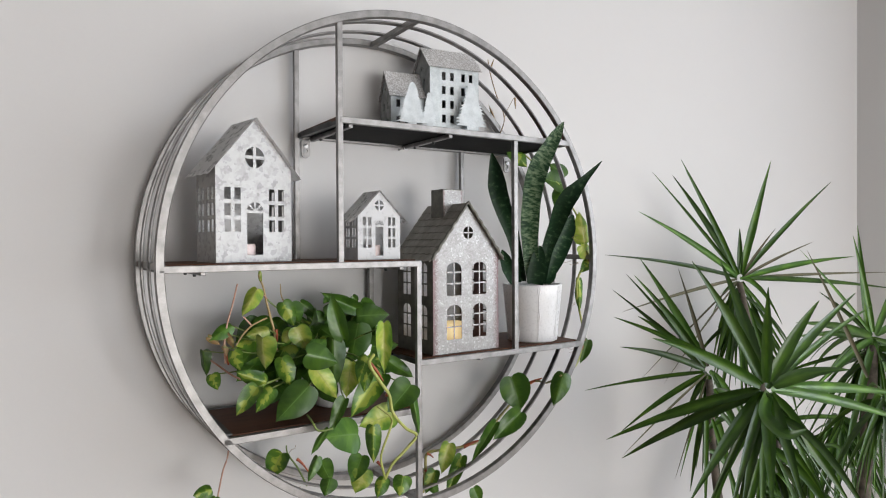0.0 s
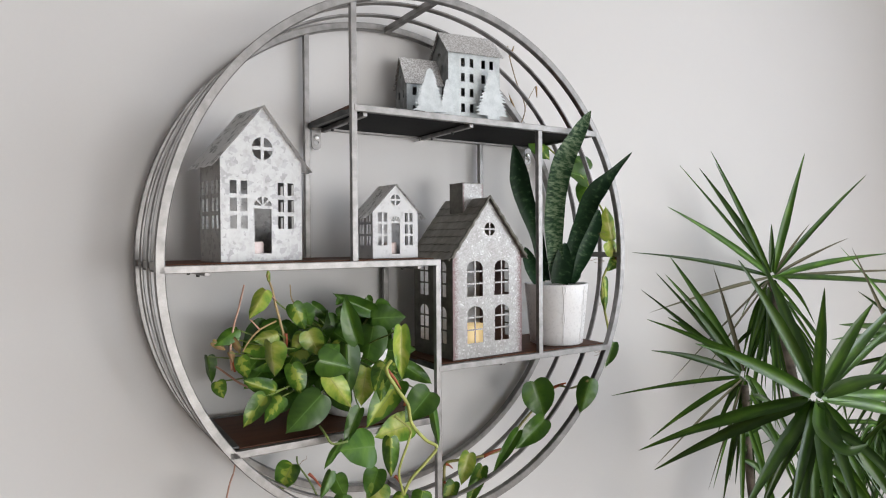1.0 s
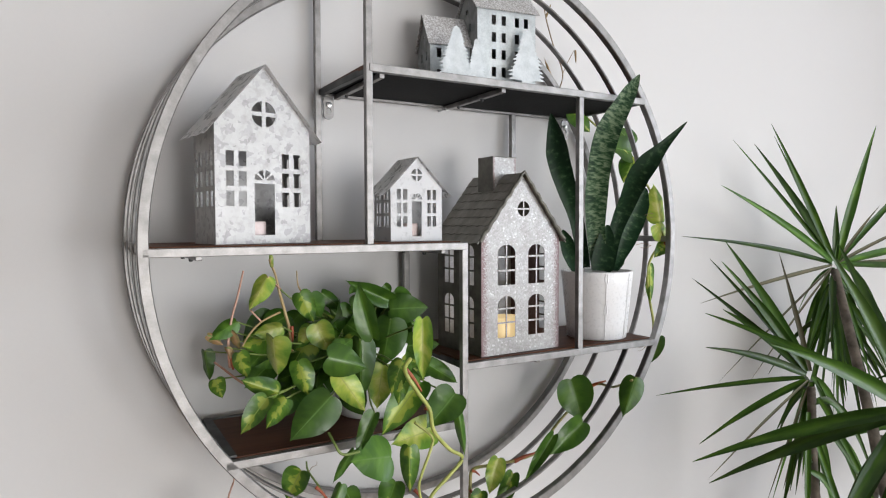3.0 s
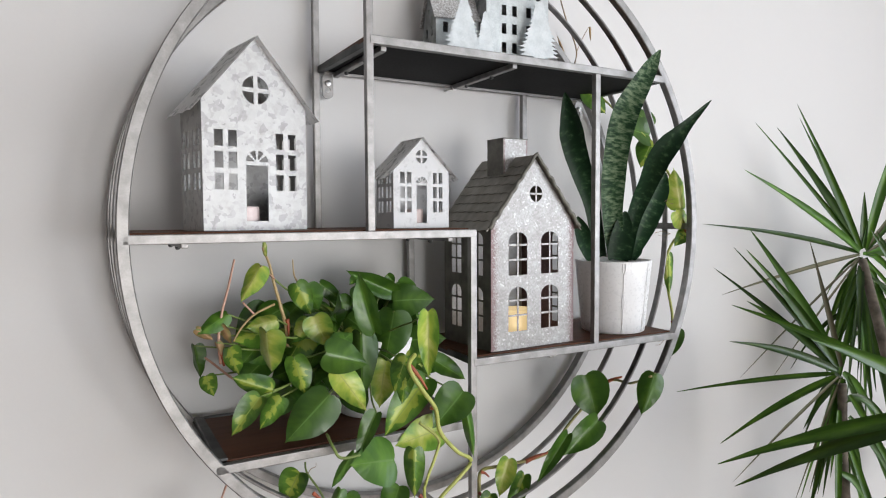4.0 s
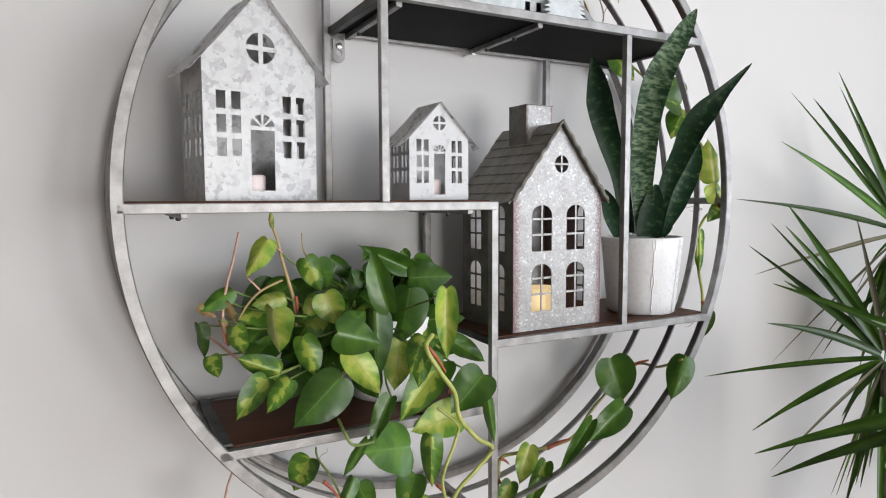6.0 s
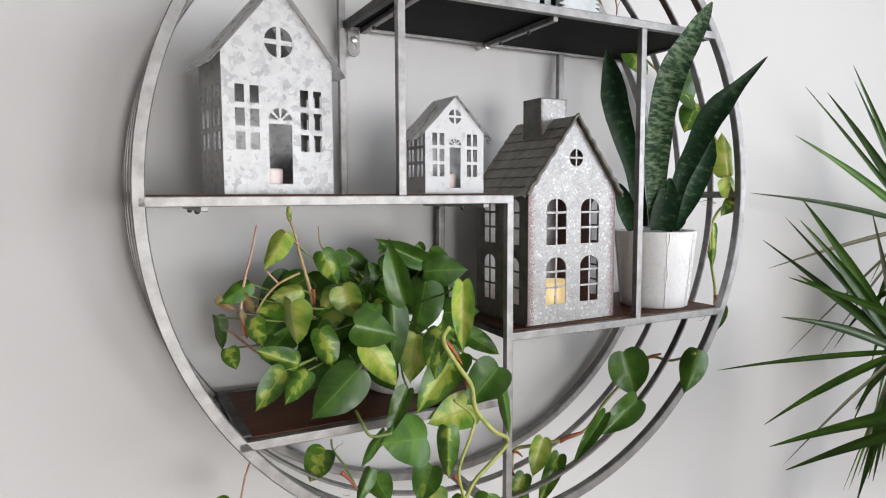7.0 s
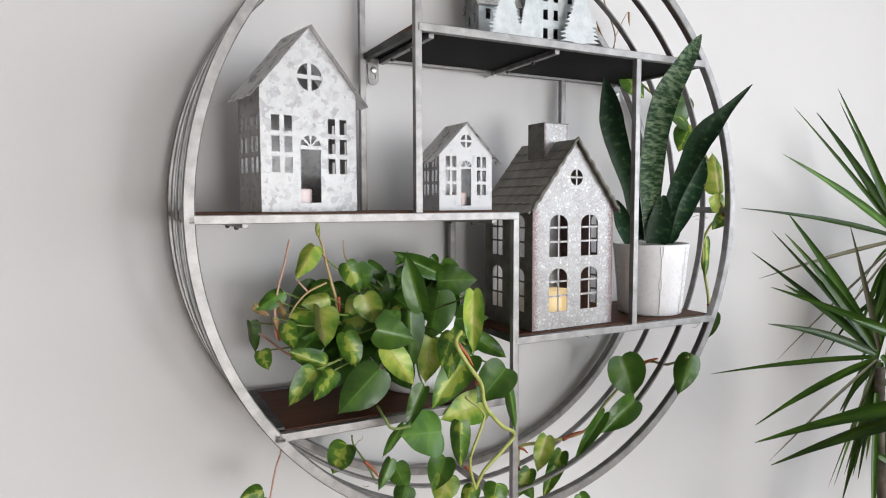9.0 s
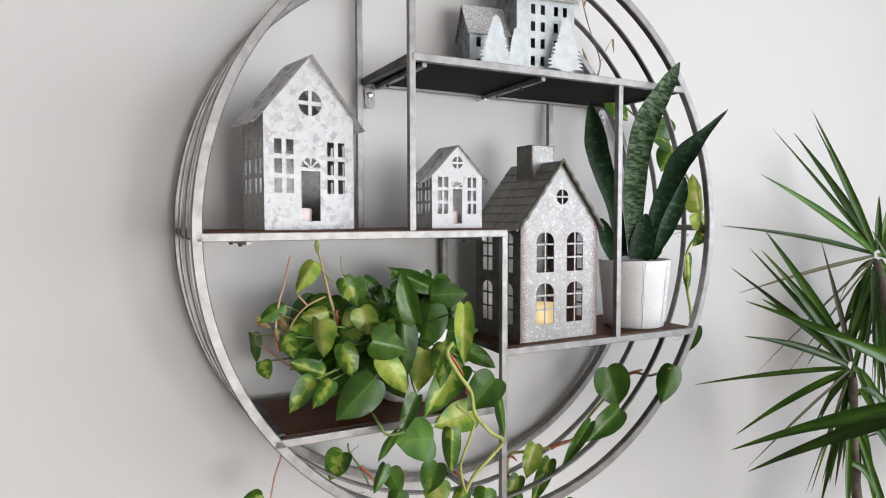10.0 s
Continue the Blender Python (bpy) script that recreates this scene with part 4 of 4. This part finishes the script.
# the snake plant
def strap(plant, points, widths, mat, facing, fold=0.18, name="leaf"):
    """A stiff long leaf along points, as wide as widths say, with a channel down its middle."""
    p = [Vector(q) for q in points]
    n, rows, uvs, run = 26, [], [], 0.0
    last = None
    for i in range(n + 1):
        u = i / n * (len(p) - 1)
        k = min(int(u), len(p) - 2)
        a, b, c, d, s = p[max(k - 1, 0)], p[k], p[k + 1], p[min(k + 2, len(p) - 1)], u - k
        q = 0.5 * (2 * b + (c - a) * s + (2 * a - 5 * b + 4 * c - d) * s * s + (3 * b - a - 3 * c + d) * s ** 3)
        t = 0.5 * ((c - a) + 2 * (2 * a - 5 * b + 4 * c - d) * s + 3 * (3 * b - a - 3 * c + d) * s * s)
        x = t.normalized().cross(Vector(facing)).normalized()
        z = x.cross(t.normalized())
        f = i / n * (len(widths) - 1)
        j = min(int(f), len(widths) - 2)
        w = widths[j] + (widths[j + 1] - widths[j]) * (f - j)
        if last is not None:
            run += (q - last).length
        last = q
        row, uv = [], []
        for e in range(-3, 4):
            g = e / 3
            row.append(tuple(q + x * (w / 2 * g * (1 + 0.03 * math.sin(run * 60))) + z * (fold * w * g * g)))
            uv.append((g, run * 4))
        rows.append(row)
        uvs.append(uv)
    ob = new(name, grid_mesh(name, rows, uvs, mat))
    ob.parent = plant
    ob.matrix_basis = plant.matrix_world.inverted()
    return ob


snake = thing("snake_plant", (0.4842, 0.072, RIGHT_Z + 0.002), "banded green snake plant in a white embossed ceramic pot", "plant")
pot_parts(snake, 0.0655, 0.054, 0.124, white_ceramic, swags=8)
FACE = (-0.6, -0.78, 0.1)
strap(snake, [(0.469, 0.050, 1.444), (0.450, 0.040, 1.532), (0.438, 0.020, 1.618), (0.437, -0.002, 1.683), (0.456, -0.018, 1.731), (0.488, -0.026, 1.785)], [0.024, 0.032, 0.037, 0.040, 0.041, 0.041, 0.036, 0.025, 0.002], snake_skin, FACE, 0.12)
strap(snake, [(0.453, 0.070, 1.448), (0.428, 0.065, 1.540), (0.399, 0.060, 1.598), (0.383, 0.060, 1.641), (0.379, 0.065, 1.681), (0.372, 0.070, 1.723)], [0.020, 0.026, 0.033, 0.040, 0.040, 0.028, 0.003], snake_dark, (-0.75, -0.6, 0.1), 0.2)
strap(snake, [(0.484, 0.050, 1.444), (0.489, 0.040, 1.495), (0.497, 0.020, 1.554), (0.490, -0.020, 1.609), (0.508, -0.050, 1.651), (0.544, -0.080, 1.701)], [0.028, 0.028, 0.027, 0.033, 0.040, 0.036, 0.015, 0.001], snake_dark, (-0.3, -0.9, 0.4), 0.2)
strap(snake, [(0.509, 0.060, 1.443), (0.542, 0.050, 1.514), (0.577, 0.040, 1.595)], [0.017, 0.028, 0.040, 0.042, 0.033, 0.004], snake_dark, (-0.4, -0.85, 0.2), 0.2)
strap(snake, [(0.464, 0.040, 1.443), (0.467, 0.035, 1.482), (0.471, 0.030, 1.526)], [0.034, 0.038, 0.036, 0.028, 0.004], snake_dark, FACE, 0.1)
strap(snake, [(0.437, 0.070, 1.444), (0.406, 0.060, 1.482), (0.383, 0.050, 1.518)], [0.022, 0.027, 0.029, 0.023, 0.003], snake_dark, FACE, 0.2)
strap(snake, [(0.526, 0.070, 1.442), (0.543, 0.070, 1.454), (0.553, 0.070, 1.467)], [0.015, 0.013, 0.001], snake_dark, FACE)


# the dracaena that stands on the floor
draca = thing("dracaena", (0.95, -0.28, 0.0), "tall dracaena with several tufts of long dark green leaves", "plant")
pot_parts(draca, 0.19, 0.15, 0.34, white_ceramic)
blade_rng = random.Random(11)


def blade(base, tip, width, sag, mat=None, twist=1.0):
    base, tip = Vector(base), Vector(tip)
    mid = base.lerp(tip, 0.5) + Vector((0, 0, sag))
    d = (tip - base).normalized()
    side = Vector((-0.6, -0.65, 0.35)) + twist * Vector((blade_rng.uniform(-0.8, 0.8), blade_rng.uniform(-0.5, 0.5), blade_rng.uniform(-0.6, 0.5)))
    if abs(d.dot(side.normalized())) > 0.9:
        side = Vector((0.3, -0.5, 0.8))
    w = width
    strap(draca, [tuple(base), tuple(base.lerp(mid, 0.5) + Vector((0, 0, sag * 0.25))), tuple(mid), tuple(mid.lerp(tip, 0.5) + Vector((0, 0, sag * 0.25))), tuple(tip)],
          [w * 0.5, w * 0.8, w * 0.86, w * 0.74, w * 0.52, w * 0.28, w * 0.03], mat or dracaena_skin, side, 0.22)


def tuft(centre, tips, count, length, seed, low, lean=0.0):
    """A tuft: the leaves that stand out by themselves, and the crowd behind and below them."""
    rng = random.Random(seed)
    c = Vector(centre)
    for tip, w in tips:
        thin = w < 0.0145
        blade(c + (Vector(tip) - c).normalized() * 0.012, tip, w, 0.004 if thin else 0.008, dry_skin if w < 0.0115 else None, 0.4)
    for i in range(count):
        a = 2.39996 * i + rng.uniform(-0.2, 0.2)
        up = low + rng.random() ** 1.3 * 0.8 if lean else low + rng.random() ** 1.3 * 1.1 + rng.uniform(-0.25, 0.25)
        d = Vector((math.cos(a) * math.cos(up) + lean, math.sin(a) * math.cos(up), math.sin(up))).normalized()
        size = length * rng.uniform(0.6, 1.1)
        start = c - Vector((0, 0, (0.2 if lean else 0.06) * i / count))
        tip = start + d * size - Vector((0, 0, rng.uniform(0.02, 0.3) * size))
        if tip.y > WALL_Y - 0.01:
            tip.y = WALL_Y - 0.01
        blade(start, tip, rng.uniform(0.012, 0.021), 0.012 + 0.05 * rng.random())


TIPS_A = [
    ((0.707, 0.065, 1.502), 0.018),
    ((0.811, 0.053, 1.608), 0.024),
    ((0.987, 0.155, 1.725), 0.012),
    ((1.108, 0.183, 1.725), 0.026),
    ((0.954, 0.038, 1.745), 0.017),
    ((1.015, 0.070, 1.725), 0.013),
    ((1.263, -0.020, 1.754), 0.025),
    ((1.562, -0.030, 1.709), 0.017),
    ((1.287, -0.020, 1.569), 0.009),
    ((1.466, -0.030, 1.531), 0.010),
    ((1.196, 0.030, 1.569), 0.018),
    ((0.764, 0.063, 1.362), 0.011),
    ((0.854, 0.085, 1.180), 0.006),
    ((0.915, 0.060, 1.169), 0.006),
    ((1.701, -0.030, 1.484), 0.022),
    ((2.028, -0.020, 1.367), 0.020),
    ((2.135, 0.050, 1.419), 0.011),
]
TIPS_B = [
    ((0.479, -0.171, 1.390), 0.018),
    ((0.355, -0.362, 1.384), 0.024),
    ((0.470, -0.159, 1.155), 0.024),
    ((0.527, -0.146, 1.105), 0.025),
    ((0.418, -0.387, 1.502), 0.024),
    ((0.682, -0.258, 1.495), 0.024),
    ((0.470, -0.480, 1.465), 0.020),
    ((0.673, -0.450, 1.432), 0.024),
    ((0.865, -0.420, 1.435), 0.020),
    ((1.023, -0.380, 1.399), 0.015),
    ((0.672, -0.500, 1.322), 0.026),
    ((1.092, -0.420, 1.208), 0.024),
    ((1.040, -0.450, 1.162), 0.024),
    ((0.685, -0.500, 1.087), 0.026),
    ((0.497, -0.520, 1.137), 0.024),
    ((0.413, -0.520, 1.149), 0.025),
    ((0.402, -0.480, 1.137), 0.024),
    ((0.365, -0.420, 1.145), 0.025),
    ((0.682, -0.450, 1.094), 0.018),
    ((0.463, -0.380, 1.096), 0.017),
    ((0.342, -0.500, 1.154), 0.018),
]
TIPS_C = [
    ((0.745, -0.008, 1.493), 0.024),
    ((0.669, -0.032, 1.462), 0.013),
    ((0.666, -0.059, 1.459), 0.020),
    ((0.678, 0.015, 1.422), 0.014),
    ((0.708, -0.032, 1.364), 0.022),
    ((0.589, -0.087, 1.312), 0.020),
    ((0.638, 0.065, 1.185), 0.012),
    ((0.710, 0.020, 1.087), 0.016),
    ((0.553, -0.124, 1.098), 0.006),
    ((0.824, -0.099, 1.010), 0.015),
    ((0.874, -0.080, 0.986), 0.013),
    ((0.750, -0.100, 1.005), 0.006),
    ((0.688, -0.156, 1.477), 0.011),
    ((0.842, -0.100, 1.192), 0.018),
    ((0.808, -0.080, 1.128), 0.015),
    ((0.896, -0.100, 0.966), 0.017),
    ((0.864, -0.060, 0.990), 0.011),
]
TIPS_D = [
    ((1.263, -0.230, 1.546), 0.020),
    ((1.076, -0.200, 1.513), 0.012),
    ((0.912, -0.280, 1.360), 0.026),
    ((1.043, -0.200, 1.308), 0.020),
    ((1.049, -0.250, 1.198), 0.020),
    ((1.610, -0.200, 1.452), 0.022),
    ((1.625, -0.250, 1.329), 0.022),
    ((1.092, -0.280, 0.978), 0.022),
    ((1.289, -0.250, 0.900), 0.022),
    ((1.470, -0.250, 0.876), 0.022),
    ((1.262, -0.150, 1.401), 0.014),
    ((1.630, -0.250, 1.110), 0.022),
]
tuft((1.196, 0.03, 1.431), TIPS_A, 22, 0.22, 1, -1.4, 0.3)
tuft((0.574, -0.415, 1.289), TIPS_B, 30, 0.22, 2, -1.45, 0.5)
tuft((0.8, -0.151, 1.248), TIPS_C, 8, 0.2, 3, -1.45, 0.6)
tuft((1.324, -0.250, 1.292), TIPS_D, 46, 0.33, 4, -1.35)
tuft((1.525, -0.080, 1.022), [], 42, 0.3, 5, -1.3)
tuft((1.141, -0.350, 1.193), [], 24, 0.26, 7, -1.3)
tuft((1.189, -0.160, 0.983), [], 16, 0.26, 8, -1.2)


blade((1.180, -0.300, 1.215), (0.918, -0.300, 1.514), 0.012, 0.004, dry_skin, 0.4)
blade((1.366, -0.220, 1.279), (1.307, -0.220, 1.573), 0.02, 0.004, None, 0.4)


def skirt(centre, count, seed, side):
    """Old leaves that hang close round a cane below its tuft."""
    rng = random.Random(seed)
    for i in range(count):
        a = 2.39996 * i
        start = Vector(centre) + Vector((0.012 * math.cos(a), 0.012 * math.sin(a), -0.01 - 0.12 * i / count))
        tip = start + Vector((0.1 * math.cos(a) + side + rng.uniform(-0.03, 0.03), 0.09 * math.sin(a) - 0.02, -rng.uniform(0.16, 0.3)))
        tip.y = min(tip.y, WALL_Y - 0.012)
        blade(start, tip, rng.uniform(0.01, 0.018), rng.uniform(0.0, 0.03))


skirt((1.196, 0.030, 1.431), 28, 21, 0.05)
skirt((0.574, -0.415, 1.289), 10, 22, 0.02)
skirt((0.800, -0.151, 1.248), 9, 23, 0.04)
strap(draca, [(0.581, -0.415, 1.281), (0.492, -0.460, 1.270), (0.468, -0.490, 1.257), (0.474, -0.510, 1.250), (0.501, -0.520, 1.257)], [0.012, 0.02, 0.022, 0.018, 0.012, 0.001], dracaena_skin, (-0.5, -0.7, 0.5), 0.2)


def cane(points, r0, r1):
    bm = tube(points, r0, r1, 12)
    for v in bm.verts:
        v.co += Vector((noise.noise(v.co * 40), noise.noise(v.co * 40 + Vector((7, 0, 0))), 0)) * 0.002
    bmesh.ops.transform(bm, matrix=draca.matrix_world.inverted(), verts=bm.verts)
    part("cane", bm, bark, draca, "rough grey bark", smooth=True)


cane([(0.98, -0.26, 0.28), (1.0, -0.24, 0.7), (1.06, -0.14, 1.05), (1.196, 0.030, 1.416)], 0.016, 0.009)
cane([(0.9, -0.3, 0.28), (0.84, -0.33, 0.6), (0.72, -0.37, 0.95), (0.574, -0.415, 1.269)], 0.015, 0.009)
cane([(0.92, -0.24, 0.28), (0.84, -0.22, 0.65), (0.83, -0.15, 0.98), (0.800, -0.151, 1.228)], 0.012, 0.007)
cane([(0.97, -0.2, 0.28), (1.06, -0.1, 0.7), (1.2, -0.08, 1.05)], 0.02, 0.014)
cane([(1.0, -0.3, 0.28), (1.1, -0.3, 0.65), (1.24, -0.27, 1.0), (1.316, -0.25, 1.27)], 0.02, 0.014)


# ---- the tin village on the top shelf ----
village = thing("tin_village", (0.2500, 0.100, TOP_Z + 0.002), "pale tin village ornament with two glittering roofs and fir trees", "ornament", rz=-7.0)


def village_house(x0, x1, d, eave, ridge, front, side, front_mat, y0=0.0):
    part("front_wall", panel(rect(x0, x1, 0.0, eave), front, T, at_y(y0)), front_mat, village)
    part("back_wall", panel(rect(x0, x1, 0.0, eave), [], T, at_y(y0 + d)), grey_tin, village)
    for x, holes in ((x0, side), (x1, [])):
        part("gable_wall", panel([(-d / 2, 0), (d / 2, 0), (d / 2, eave), (0, ridge), (-d / 2, eave)], holes, T, at_y(y0) @ at_side(x, d)), grey_tin, village)
    for s in (0, 1):
        bm = bmesh.new()
        y_e, over = (-0.006 if s == 0 else d + 0.006), 0.005
        drop = eave - (ridge - eave) * 0.006 / (d / 2)
        v = [bm.verts.new(q) for q in ((x0 - over, d / 2, ridge + 0.001), (x1 + over, d / 2, ridge + 0.001), (x1 + over, y_e, drop), (x0 - over, y_e, drop))]
        bm.faces.new(v)
        bmesh.ops.subdivide_edges(bm, edges=bm.edges[:], cuts=7, use_grid_fill=True)
        for q in bm.verts:
            q.co.z += 0.0008 * noise.noise(q.co * 300)
            q.co.y += y0
        bmesh.ops.solidify(bm, geom=bm.faces[:], thickness=0.0018)
        part("roof_sheet", bm, glitter_roof, village, "silver glitter roof")


wins = [rect(x, x + 0.0085, z, z + 0.0165) for x in (0.015, 0.034, 0.06, 0.078) for z in (0.028, 0.058, 0.087, 0.116)]
gwins = [rect(x, x + 0.007, z, z + 0.014) for x in (-0.016, 0.006) for z in (0.022, 0.050, 0.079, 0.108)]
star = [(0.006 * (1 if k % 2 else 0.45) * math.cos(k * math.pi / 5), 0.145 + 0.006 * (1 if k % 2 else 0.45) * math.sin(k * math.pi / 5)) for k in range(10)]
village_house(-0.012, 0.101, 0.08, 0.146, 0.188, wins, gwins + [star], pale_tin)
wins = [rect(x, x + 0.0085, z, z + 0.0165) for x in (-0.076, -0.057, -0.037) for z in (0.022, 0.058)]
gwins = [rect(x, x + 0.007, z, z + 0.015) for x in (-0.016, 0.006) for z in (0.020, 0.055)]
star = [(0.005 * (1 if k % 2 else 0.45) * math.cos(k * math.pi / 5), 0.097 + 0.005 * (1 if k % 2 else 0.45) * math.sin(k * math.pi / 5)) for k in range(10)]
village_house(-0.088, -0.0135, 0.056, 0.088, 0.134, wins, gwins + [star], pale_tin, 0.026)
part("base_strip", box(-0.097, 0.118, -0.022, 0.0, 0.0, 0.0012), grey_tin, village)


def fir(x, y, h, w):
    """A flat cut-out fir with ragged tiers, a few millimetres thick."""
    rng = random.Random(int(x * 1000))
    tiers = 13
    half = {}
    for sign in (1, -1):
        side = []
        for k in range(tiers):
            z = h * (0.97 - 0.78 * k / tiers)
            out = w / 2 * (0.16 + 0.84 * (k + 1) / tiers) * rng.uniform(0.86, 1.06)
            step = h * 0.78 / tiers
            side += [(out * 0.72, z - step * 0.1), (out * 0.88, z - step * rng.uniform(0.45, 0.6)), (out, z - step * rng.uniform(0.72, 0.82)),
                     (out * 0.86, z - step * 0.95), (out * 0.8, z - step * 0.86)]
        half[sign] = side + [(w * 0.13, h * 0.19), (w * 0.12, 0.0)]
    outline = [(x, h)] + [(x + a, b) for a, b in half[1]] + [(x - a, b) for a, b in reversed(half[-1])]
    part("fir_tree", panel(outline, [], 0.0012, at_y(y)), fir_tin, village, "flat pale tin fir tree")


fir(-0.060, -0.02, 0.1, 0.074)
fir(-0.022, -0.016, 0.084, 0.04)
fir(0.073, -0.02, 0.11, 0.082)
